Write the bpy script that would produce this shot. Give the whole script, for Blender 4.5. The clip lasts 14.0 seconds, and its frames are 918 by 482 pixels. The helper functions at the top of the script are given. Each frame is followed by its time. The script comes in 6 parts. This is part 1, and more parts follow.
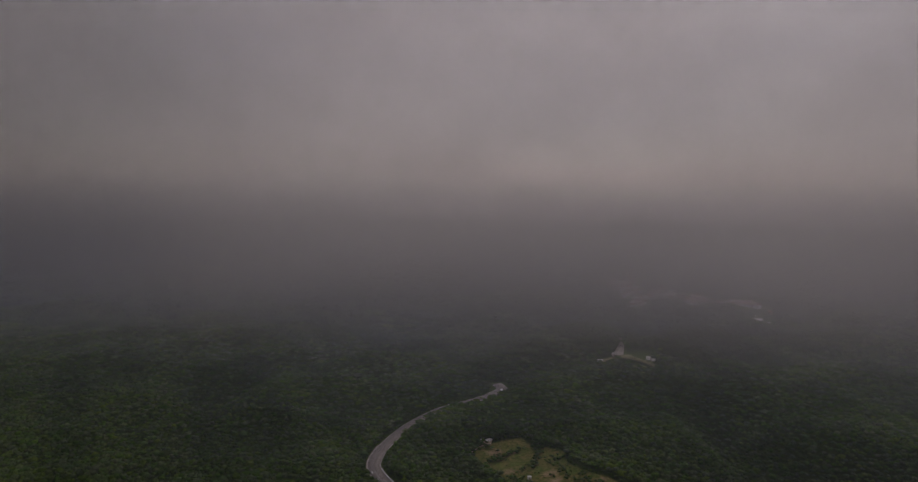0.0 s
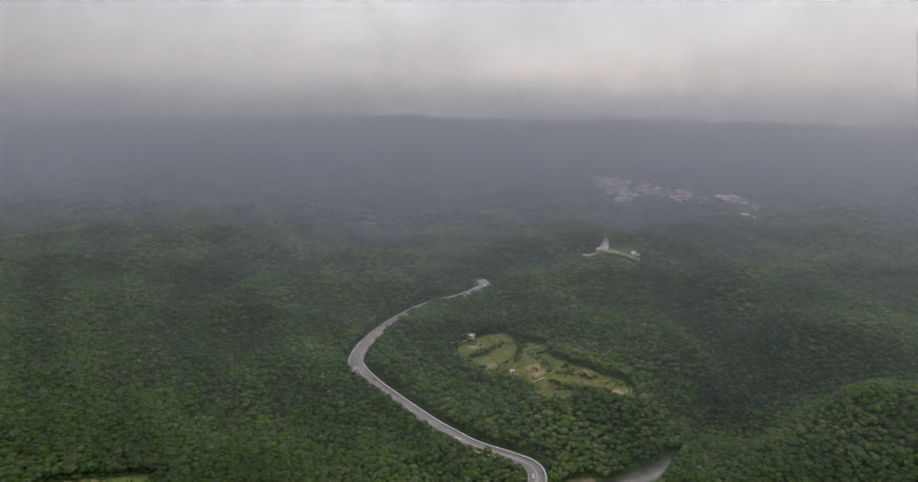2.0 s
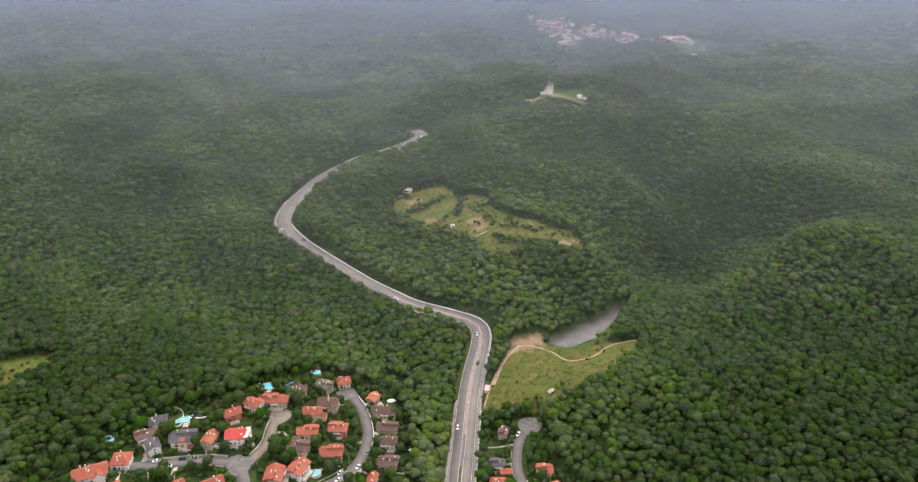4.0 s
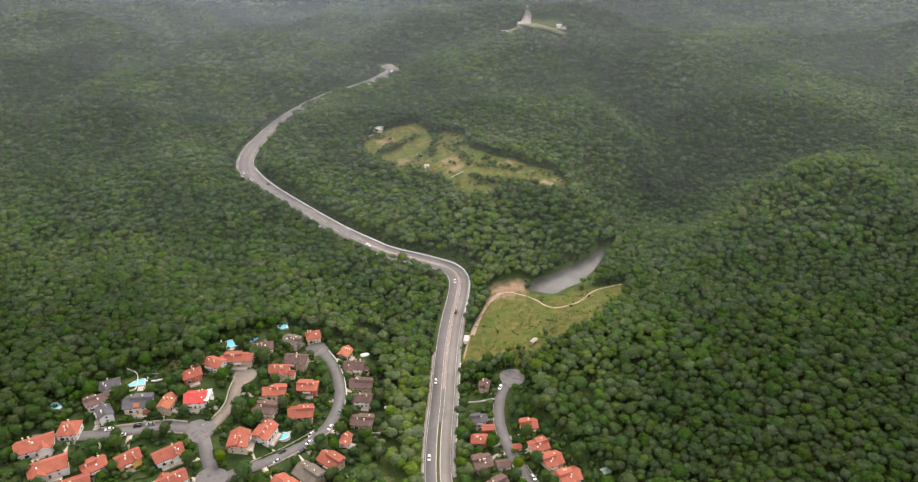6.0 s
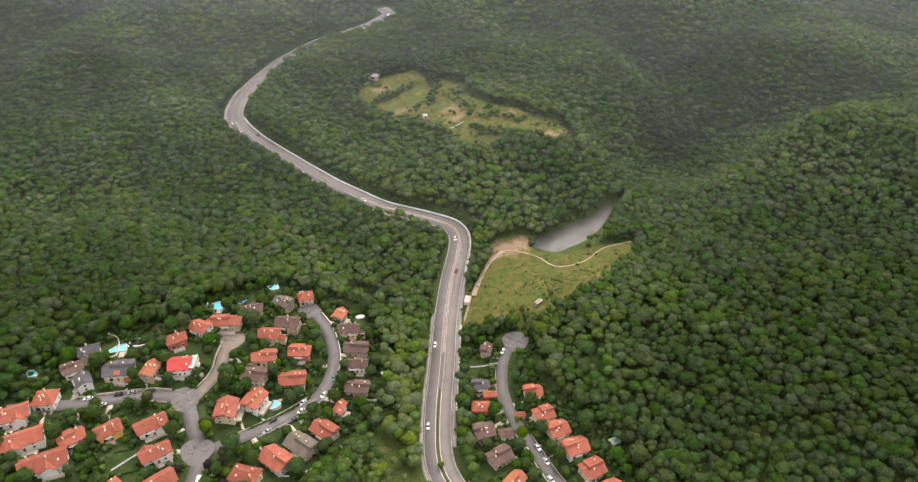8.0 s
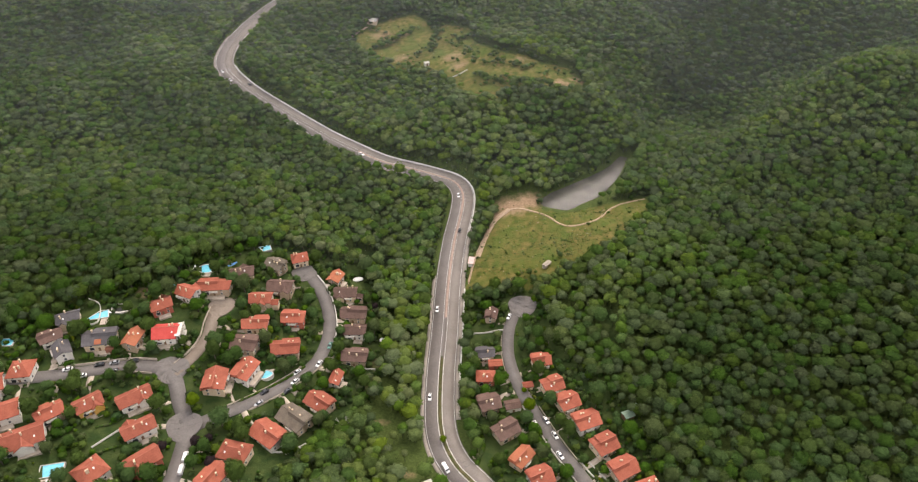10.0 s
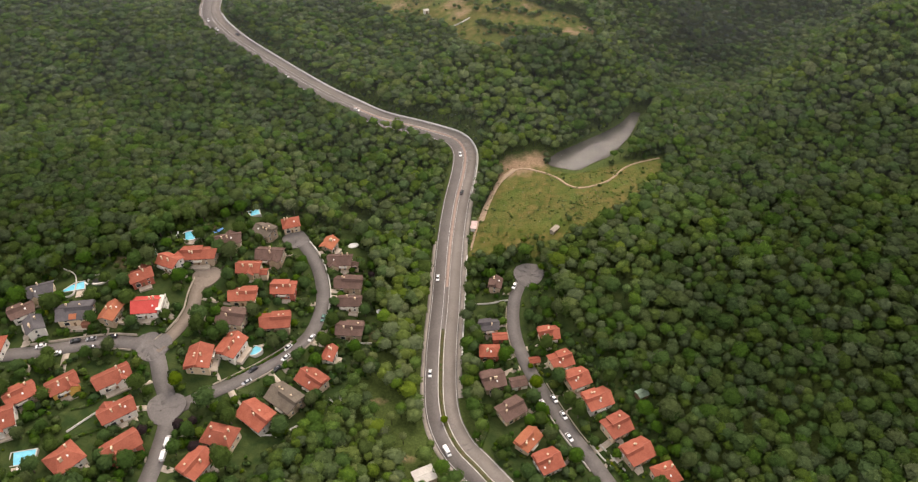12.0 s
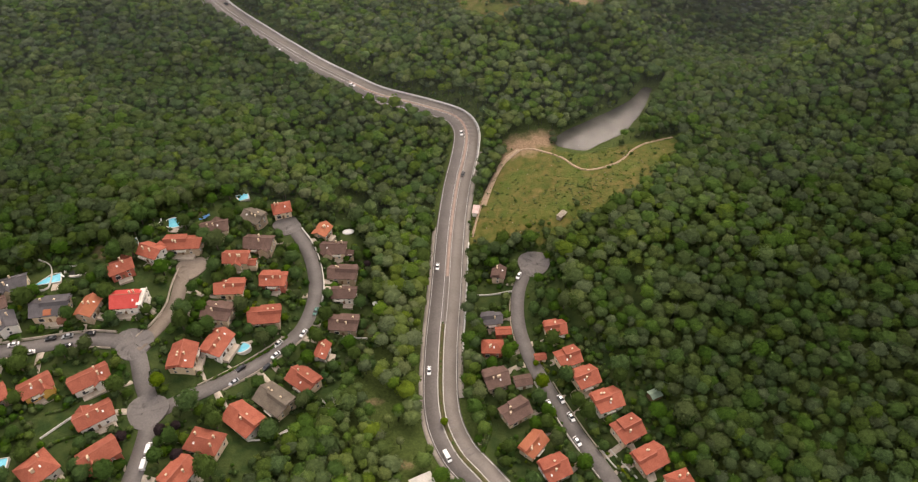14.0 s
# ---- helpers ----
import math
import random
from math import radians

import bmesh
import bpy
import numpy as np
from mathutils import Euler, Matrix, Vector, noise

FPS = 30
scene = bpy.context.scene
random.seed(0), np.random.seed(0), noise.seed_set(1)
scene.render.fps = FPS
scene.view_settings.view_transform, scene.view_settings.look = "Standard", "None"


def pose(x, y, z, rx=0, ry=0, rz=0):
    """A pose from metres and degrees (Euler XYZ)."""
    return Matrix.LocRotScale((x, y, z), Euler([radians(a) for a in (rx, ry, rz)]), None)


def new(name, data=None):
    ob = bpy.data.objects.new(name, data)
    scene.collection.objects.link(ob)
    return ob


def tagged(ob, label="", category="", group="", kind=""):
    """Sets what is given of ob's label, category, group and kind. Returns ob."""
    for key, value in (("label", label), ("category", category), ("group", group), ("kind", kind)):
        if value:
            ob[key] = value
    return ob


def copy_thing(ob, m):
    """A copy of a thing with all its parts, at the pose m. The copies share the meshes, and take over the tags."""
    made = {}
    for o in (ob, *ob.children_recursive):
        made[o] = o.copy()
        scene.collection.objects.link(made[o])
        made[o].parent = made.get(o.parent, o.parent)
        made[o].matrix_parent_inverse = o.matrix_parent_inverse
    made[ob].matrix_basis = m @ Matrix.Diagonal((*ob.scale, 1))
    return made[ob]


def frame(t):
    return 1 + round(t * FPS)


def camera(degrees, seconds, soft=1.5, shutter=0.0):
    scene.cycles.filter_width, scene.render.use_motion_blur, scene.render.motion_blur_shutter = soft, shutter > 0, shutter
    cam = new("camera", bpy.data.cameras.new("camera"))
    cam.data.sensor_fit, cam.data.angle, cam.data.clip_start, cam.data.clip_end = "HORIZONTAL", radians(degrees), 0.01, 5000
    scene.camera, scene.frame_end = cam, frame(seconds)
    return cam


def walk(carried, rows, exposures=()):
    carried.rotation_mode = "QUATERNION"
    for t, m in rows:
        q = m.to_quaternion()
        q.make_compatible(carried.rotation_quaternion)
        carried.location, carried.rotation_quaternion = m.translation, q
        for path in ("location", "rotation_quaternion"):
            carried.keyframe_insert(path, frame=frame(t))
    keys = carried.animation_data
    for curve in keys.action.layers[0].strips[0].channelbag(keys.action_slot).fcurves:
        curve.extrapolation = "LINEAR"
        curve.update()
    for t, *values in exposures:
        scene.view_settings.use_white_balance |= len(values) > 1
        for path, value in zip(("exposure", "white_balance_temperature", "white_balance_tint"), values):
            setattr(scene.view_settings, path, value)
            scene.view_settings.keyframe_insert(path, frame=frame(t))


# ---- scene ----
# The flight: seconds, place, heading (to the left), pitch, roll.
cam = camera(66.6, 14.0, soft=1.2)
FLIGHT = [
    (0.00, -69.20, 11.00, 328.00, 8.35, -4.85, 0.72),
    (0.50, -69.20, 11.80, 327.50, 8.34, -5.17, 0.74),
    (1.00, -69.20, 13.00, 327.00, 8.36, -5.60, 0.66),
    (1.10, -69.20, 13.70, 326.85, 8.34, -5.80, 0.66),
    (1.50, -69.20, 21.50, 325.00, 8.07, -9.00, 0.70),
    (2.00, -69.20, 38.50, 318.00, 7.03, -13.07, 0.61),
    (2.50, -69.20, 55.50, 310.00, 5.43, -17.00, 0.58),
    (3.00, -69.20, 71.50, 302.30, 3.67, -20.79, 0.42),
    (3.50, -69.20, 82.97, 297.37, 2.64, -23.01, 0.43),
    (6.00, -69.20, 124.14, 280.46, -0.32, -29.58, 0.37),
    (6.50, -69.20, 130.21, 277.86, -0.53, -30.57, 0.38),
    (7.00, -69.20, 136.27, 275.25, -0.50, -31.61, 0.40),
    (7.50, -69.20, 142.31, 272.63, -0.43, -32.55, 0.42),
    (8.00, -69.20, 148.35, 270.00, -0.33, -33.61, 0.34),
    (10.50, -69.20, 178.30, 256.69, 0.05, -38.69, 0.16),
    (11.00, -69.20, 184.25, 254.00, 0.12, -39.69, 0.14),
    (11.50, -69.20, 190.19, 251.30, 0.20, -40.69, 0.10),
    (12.00, -69.20, 196.11, 248.59, 0.19, -41.62, -0.02),
    (12.50, -69.20, 202.02, 245.87, 0.21, -42.50, -0.02),
    (13.00, -69.20, 207.92, 243.14, 0.27, -43.36, -0.05),
    (13.50, -69.20, 214.14, 241.34, 0.32, -44.00, -0.07),
    (14.00, -69.20, 217.24, 241.34, 0.32, -44.18, -0.11),
]
LIGHT_LEVEL = [(0.0, -1.12, 6850, 23), (0.5, -0.95, 6750, 21), (1.0, -0.72, 6600, 19), (1.5, -0.15, 6450, 14), (2.0, 0.5, 6450, 13), (2.5, 0.85, 6500, 13), (3.0, 1.04, 6650, 13.5), (6.5, 1.34, 7000, 13.5), (8.0, 1.29, 7100, 13.5), (10.5, 1.1, 7450, 15), (14.0, 0.88, 7850, 17)]
scene.cycles.transparent_max_bounces = 56
walk(cam, [(t, pose(x, y, z, 90 + pitch, 0, yaw) @ pose(0, 0, 0, 0, 0, roll)) for t, x, y, z, yaw, pitch, roll in FLIGHT], LIGHT_LEVEL)

# ---- light: an overcast day, a wide dim sun behind cloud ----
SUN_EL, SUN_AZ = 50.0, 18.0
world = bpy.data.worlds.new("overcast_sky")
scene.world = world
world.use_nodes = True
wn, wl = world.node_tree.nodes, world.node_tree.links
wn.clear()
w_out = wn.new("ShaderNodeOutputWorld")
w_sky = wn.new("ShaderNodeTexSky")
w_sky.sky_type, w_sky.sun_disc = "NISHITA", False
w_sky.sun_elevation, w_sky.sun_rotation = radians(SUN_EL), radians(SUN_AZ)
w_bg = wn.new("ShaderNodeBackground")
w_bg.inputs["Strength"].default_value = 0.06
w_cloud = wn.new("ShaderNodeBackground")
w_cloud.inputs["Strength"].default_value = 0.7
w_tc = wn.new("ShaderNodeTexCoord")
w_map = wn.new("ShaderNodeMapping")
w_map.inputs["Scale"].default_value = (1.6, 1.6, 5.0)
w_noise = wn.new("ShaderNodeTexNoise")
w_noise.inputs["Scale"].default_value, w_noise.inputs["Detail"].default_value = 1.6, 5.0
w_ramp = wn.new("ShaderNodeValToRGB")
w_ramp.color_ramp.elements[0].position, w_ramp.color_ramp.elements[0].color = 0.3, (0.52, 0.52, 0.55, 1)
w_ramp.color_ramp.elements[1].position, w_ramp.color_ramp.elements[1].color = 0.72, (0.95, 0.93, 0.92, 1)
w_ramp.color_ramp.interpolation = "EASE"
w_add = wn.new("ShaderNodeAddShader")
wl.new(w_tc.outputs["Generated"], w_map.inputs["Vector"])
wl.new(w_map.outputs["Vector"], w_noise.inputs["Vector"])
wl.new(w_noise.outputs["Fac"], w_ramp.inputs["Fac"])
# an overcast sky is dimmest at the horizon and brightest overhead
w_sep, w_rise, w_mul = wn.new("ShaderNodeSeparateXYZ"), wn.new("ShaderNodeMapRange"), wn.new("ShaderNodeVectorMath")
w_mul.operation = "SCALE"
w_rise.inputs["To Min"].default_value, w_rise.inputs["To Max"].default_value = 0.72, 1.3
wl.new(w_tc.outputs["Generated"], w_sep.inputs[0])
wl.new(w_sep.outputs["Z"], w_rise.inputs["Value"])

# and brighter where the cloud is thin, low in the north
w_way, w_dot, w_glow, w_level = wn.new("ShaderNodeVectorMath"), wn.new("ShaderNodeVectorMath"), wn.new("ShaderNodeMapRange"), wn.new("ShaderNodeMath")
w_way.operation, w_dot.operation, w_glow.interpolation_type, w_level.operation = "NORMALIZE", "DOT_PRODUCT", "SMOOTHSTEP", "MULTIPLY"
w_dot.inputs[1].default_value = Vector((0.06, 1.0, 0.2)).normalized()
w_glow.inputs["From Min"].default_value, w_glow.inputs["From Max"].default_value = 0.72, 1.0
w_glow.inputs["To Min"].default_value, w_glow.inputs["To Max"].default_value = 1.0, 2.4
wl.new(w_tc.outputs["Generated"], w_way.inputs[0])
wl.new(w_way.outputs[0], w_dot.inputs[0])
wl.new(w_dot.outputs["Value"], w_glow.inputs["Value"])
wl.new(w_rise.outputs[0], w_level.inputs[0])
wl.new(w_glow.outputs[0], w_level.inputs[1])
wl.new(w_level.outputs[0], w_mul.inputs["Scale"])
wl.new(w_ramp.outputs["Color"], w_mul.inputs[0])
wl.new(w_mul.outputs[0], w_cloud.inputs["Color"])
wl.new(w_sky.outputs["Color"], w_bg.inputs["Color"])
wl.new(w_bg.outputs[0], w_add.inputs[0])
wl.new(w_cloud.outputs[0], w_add.inputs[1])
wl.new(w_add.outputs[0], w_out.inputs["Surface"])
sun = new("sun", bpy.data.lights.new("sun", "SUN"))
sun.data.energy, sun.data.angle, sun.data.color = 1.15, radians(32), (1.0, 0.95, 0.88)
sun.matrix_world = pose(0, 0, 800, 90 - SUN_EL, 0, 180 - SUN_AZ)


# ---- materials ----
def material(name, rough=0.8, metal=0.0, spec=0.3):
    m = bpy.data.materials.new(name)
    m.use_nodes = True
    n = m.node_tree.nodes
    b = n["Principled BSDF"]
    b.inputs["Roughness"].default_value, b.inputs["Metallic"].default_value = rough, metal
    b.inputs["Specular IOR Level"].default_value = spec
    return m, n, m.node_tree.links, b


def noise_tex(n, l, scale, detail=4.0, rough=0.55, coords="Object"):
    tc, tx = n.new("ShaderNodeTexCoord"), n.new("ShaderNodeTexNoise")
    tx.inputs["Scale"].default_value, tx.inputs["Detail"].default_value = scale, detail
    tx.inputs["Roughness"].default_value = rough
    l.new(tc.outputs[coords], tx.inputs["Vector"])
    return tx


def ramp(n, l, fac, stops):
    r = n.new("ShaderNodeValToRGB")
    e = r.color_ramp.elements
    while len(e) < len(stops):
        e.new(0.5)
    for el, (p, c) in zip(e, stops):
        el.position, el.color = p, (*c, 1)
    l.new(fac, r.inputs["Fac"])
    return r.outputs["Color"]


def mix(n, l, fac, a, b, kind="MIX"):
    m = n.new("ShaderNodeMix")
    m.data_type, m.blend_type = "RGBA", kind
    for s, v in ((0, fac), (6, a), (7, b)):
        if hasattr(v, "links"):
            l.new(v, m.inputs[s])
        else:
            m.inputs[s].default_value = v if s == 0 else (*v, 1)
    return m.outputs[2]


def maths(n, l, op, a, b=0.0, c=None):
    m = n.new("ShaderNodeMath")
    m.operation = op
    for s, v in enumerate((a, b) if c is None else (a, b, c)):
        if hasattr(v, "links"):
            l.new(v, m.inputs[s])
        else:
            m.inputs[s].default_value = v
    return m.outputs[0]


def bumped(n, l, b, height, strength, distance):
    k = n.new("ShaderNodeBump")
    k.inputs["Strength"].default_value, k.inputs["Distance"].default_value = strength, distance
    l.new(height, k.inputs["Height"])
    l.new(k.outputs[0], b.inputs["Normal"])


def attribute(n, name):
    a = n.new("ShaderNodeAttribute")
    a.attribute_name = name
    return a.outputs["Fac"]


def surface(name, dark, light, fine, coarse, rough=0.85, bump=0.3, spec=0.25, vary=0.0, metal=0.0):
    """A plain surface with grain at two scales; vary: how far repeats differ in lightness."""
    m, n, l, b = material(name, rough, metal, spec)
    f, c = noise_tex(n, l, fine, 3), noise_tex(n, l, coarse, 3)
    s = maths(n, l, "ADD", maths(n, l, "MULTIPLY", f.outputs["Fac"], 0.5), maths(n, l, "MULTIPLY", c.outputs["Fac"], 0.5))
    col = ramp(n, l, s, [(0.35, dark), (0.65, light)])
    if vary:
        info = n.new("ShaderNodeObjectInfo")
        v = maths(n, l, "MULTIPLY_ADD", info.outputs["Random"], 2 * vary, 1 - vary)
        hsv = n.new("ShaderNodeHueSaturation")
        l.new(col, hsv.inputs["Color"])
        l.new(v, hsv.inputs["Value"])
        col = hsv.outputs["Color"]
    l.new(col, b.inputs["Base Color"])
    if bump:
        bumped(n, l, b, f.outputs["Fac"], bump, 0.05)
    return m


def leaf_material(name, dark, mid, light):
    """Leaves: each one differs a little, and each tree by its tint."""
    m, n, l, b = material(name, 0.8, 0, 0.06)
    g = n.new("ShaderNodeNewGeometry")
    t = attribute(n, "tint")
    per = ramp(n, l, maths(n, l, "MULTIPLY_ADD", g.outputs["Random Per Island"], 0.26, maths(n, l, "MULTIPLY_ADD", t, 0.68, 0.03)),
               [(0.0, dark), (0.5, mid), (1.0, light)])
    # some trees yellower, some greyer
    hsv, hue = n.new("ShaderNodeHueSaturation"), attribute(n, "hue")
    l.new(maths(n, l, "MULTIPLY_ADD", hue, 0.04, 0.491), hsv.inputs["Hue"])
    l.new(maths(n, l, "MULTIPLY_ADD", maths(n, l, "PINGPONG", maths(n, l, "MULTIPLY", hue, 3.7), 1.0), 0.5, 0.7), hsv.inputs["Saturation"])
    l.new(per, hsv.inputs["Color"])
    speck = noise_tex(n, l, 2.1, 2, 0.7)
    l.new(maths(n, l, "MULTIPLY_ADD", speck.outputs["Fac"], 1.2, 0.4), hsv.inputs["Value"])
    per = hsv.outputs["Color"]
    l.new(per, b.inputs["Base Color"])
    # leaves catch light as the crown's rounded outline does
    dome, turn, nm, sc, ad = n.new("ShaderNodeAttribute"), n.new("ShaderNodeVectorTransform"), n.new("ShaderNodeVectorMath"), n.new("ShaderNodeVectorMath"), n.new("ShaderNodeVectorMath")
    dome.attribute_name = "dome"
    turn.vector_type, turn.convert_from, turn.convert_to = "NORMAL", "OBJECT", "WORLD"
    sc.operation, ad.operation, nm.operation = "SCALE", "ADD", "NORMALIZE"
    sc.inputs["Scale"].default_value = 2.2
    l.new(dome.outputs["Vector"], turn.inputs[0])
    l.new(turn.outputs[0], sc.inputs[0])
    l.new(sc.outputs[0], ad.inputs[0])
    l.new(g.outputs["Normal"], ad.inputs[1])
    l.new(ad.outputs[0], nm.inputs[0])
    l.new(nm.outputs[0], b.inputs["Normal"])
    tr = n.new("ShaderNodeBsdfTranslucent")
    l.new(per, tr.inputs["Color"])
    mx = n.new("ShaderNodeMixShader")
    mx.inputs[0].default_value = 0.3
    l.new(b.outputs[0], mx.inputs[1])
    l.new(tr.outputs[0], mx.inputs[2])
    l.new(mx.outputs[0], n["Material Output"].inputs["Surface"])
    return m


def ground_material():
    m, n, l, b = material("ground_cover", 0.95, 0, 0.1)
    a, c, d = noise_tex(n, l, 0.9, 4), noise_tex(n, l, 0.06, 4), noise_tex(n, l, 0.22, 4)
    wood = ramp(n, l, a.outputs["Fac"], [(0.3, (0.036, 0.054, 0.014)), (0.7, (0.075, 0.105, 0.028))])
    grass = ramp(n, l, d.outputs["Fac"], [(0.32, (0.055, 0.08, 0.015)), (0.48, (0.1, 0.098, 0.025)), (0.66, (0.158, 0.126, 0.043))])
    broad = n.new("ShaderNodeMapRange")
    broad.inputs["From Min"].default_value, broad.inputs["From Max"].default_value, broad.inputs["To Max"].default_value = 0.42, 0.62, 0.6
    l.new(c.outputs["Fac"], broad.inputs["Value"])
    grass = mix(n, l, broad.outputs[0], grass, (0.07, 0.108, 0.02))
    lawn = ramp(n, l, d.outputs["Fac"], [(0.35, (0.024, 0.046, 0.013)), (0.65, (0.052, 0.072, 0.022))])
    soil = ramp(n, l, a.outputs["Fac"], [(0.3, (0.2, 0.135, 0.08)), (0.7, (0.33, 0.225, 0.145))])

    def edge(name, soft=0.12):
        v = maths(n, l, "ADD", attribute(n, name), maths(n, l, "MULTIPLY_ADD", d.outputs["Fac"], 0.6, -0.3))
        q = n.new("ShaderNodeMapRange")
        q.inputs["From Min"].default_value, q.inputs["From Max"].default_value = 0.5 - soft, 0.5 + soft
        l.new(v, q.inputs["Value"])
        return q.outputs[0]
    col = mix(n, l, edge("lawn"), wood, lawn)
    col = mix(n, l, edge("meadow"), col, grass)
    col = mix(n, l, edge("soil", 0.2), col, soil)
    l.new(col, b.inputs["Base Color"])
    bumped(n, l, b, a.outputs["Fac"], 0.8, 0.4)
    return m


M_GROUND = ground_material()
M_LEAF = leaf_material("woodland_leaves", (0.029, 0.047, 0.013), (0.068, 0.104, 0.028), (0.145, 0.19, 0.048))
M_LEAF_GARDEN = leaf_material("garden_leaves", (0.03, 0.06, 0.014), (0.06, 0.10, 0.022), (0.11, 0.15, 0.03))
M_LEAF_GOLD = leaf_material("yellow_leaves", (0.07, 0.10, 0.014), (0.12, 0.15, 0.02), (0.18, 0.20, 0.03))
M_LEAF_PLUM = leaf_material("purple_leaves", (0.02, 0.012, 0.014), (0.035, 0.02, 0.022), (0.05, 0.03, 0.03))
M_PINE = leaf_material("pine_needles", (0.036, 0.05, 0.018), (0.054, 0.074, 0.025), (0.08, 0.10, 0.034))
M_BARK = surface("bark", (0.06, 0.05, 0.04), (0.14, 0.12, 0.09), 6.0, 1.0, 0.95)
M_ASPHALT = surface("asphalt", (0.142, 0.127, 0.118), (0.2, 0.18, 0.166), 1.2, 0.09, 0.9, 0.2)
M_STREET = surface("street_asphalt", (0.118, 0.108, 0.102), (0.175, 0.16, 0.15), 1.5, 0.12, 0.9, 0.2)
M_SANDY = surface("sandy_asphalt", (0.165, 0.134, 0.108), (0.24, 0.198, 0.16), 1.5, 0.12, 0.9, 0.2)
M_SHOULDER = surface("worn_shoulder", (0.2, 0.18, 0.155), (0.34, 0.30, 0.26), 1.4, 0.15, 0.95, 0.3)
M_LINE = surface("road_paint", (0.5, 0.49, 0.46), (0.75, 0.74, 0.7), 3.0, 0.3, 0.7, 0.0)
M_CONCRETE = surface("pale_concrete", (0.42, 0.40, 0.36), (0.62, 0.59, 0.54), 2.0, 0.3, 0.9)
M_STONEWALL = surface("garden_stone", (0.24, 0.20, 0.16), (0.42, 0.37, 0.30), 2.5, 0.4, 0.95)
M_SOIL = surface("bare_soil", (0.27, 0.19, 0.125), (0.45, 0.34, 0.24), 0.9, 0.15, 0.95)
M_STRIP = surface("paved_median", (0.27, 0.19, 0.155), (0.40, 0.31, 0.26), 2.0, 0.4, 0.9)


# ---- helpers for meshes ----
def mesh_object(name, bm, mat, smooth=False):
    me = bpy.data.meshes.new(name)
    bm.normal_update()
    bm.to_mesh(me)
    bm.free()
    for m in mat if isinstance(mat, (list, tuple)) else [mat]:
        me.materials.append(m)
    if smooth:
        me.polygons.foreach_set("use_smooth", [True] * len(me.polygons))
    return new(name, me)


def part(name, bm, mat, parent, label=""):
    ob = mesh_object(name, bm, mat)
    ob.parent = parent
    return tagged(ob, label)


def add_box(bm, x0, x1, y0, y1, z0, z1, m=None):
    v = [bm.verts.new((m or Matrix()) @ Vector(p)) for p in
         [(x0, y0, z0), (x1, y0, z0), (x1, y1, z0), (x0, y1, z0), (x0, y0, z1), (x1, y0, z1), (x1, y1, z1), (x0, y1, z1)]]
    for f in ((0, 3, 2, 1), (4, 5, 6, 7), (0, 1, 5, 4), (1, 2, 6, 5), (2, 3, 7, 6), (3, 0, 4, 7)):
        bm.faces.new([v[i] for i in f])
    return v


def box_bm(*size, m=None):
    bm = bmesh.new()
    add_box(bm, *size, m)
    return bm


def array_mesh(name, verts, faces, mat, attrs=None, smooth=False):
    """A mesh from arrays of vertices and of faces with equally many corners."""
    me = bpy.data.meshes.new(name)
    k = faces.shape[1]
    me.vertices.add(len(verts))
    me.vertices.foreach_set("co", verts.astype(np.float32).ravel())
    me.loops.add(faces.size)
    me.loops.foreach_set("vertex_index", faces.astype(np.int32).ravel())
    me.polygons.add(len(faces))
    me.polygons.foreach_set("loop_start", np.arange(0, faces.size, k, dtype=np.int32))
    if smooth:
        me.polygons.foreach_set("use_smooth", np.ones(len(faces), bool))
    for key, values in (attrs or {}).items():
        if values.ndim == 2:
            me.attributes.new(key, "FLOAT_VECTOR", "POINT").data.foreach_set("vector", values.astype(np.float32).ravel())
        else:
            me.attributes.new(key, "FLOAT", "POINT").data.foreach_set("value", values.astype(np.float32))
    me.materials.append(mat)
    me.update()
    return me


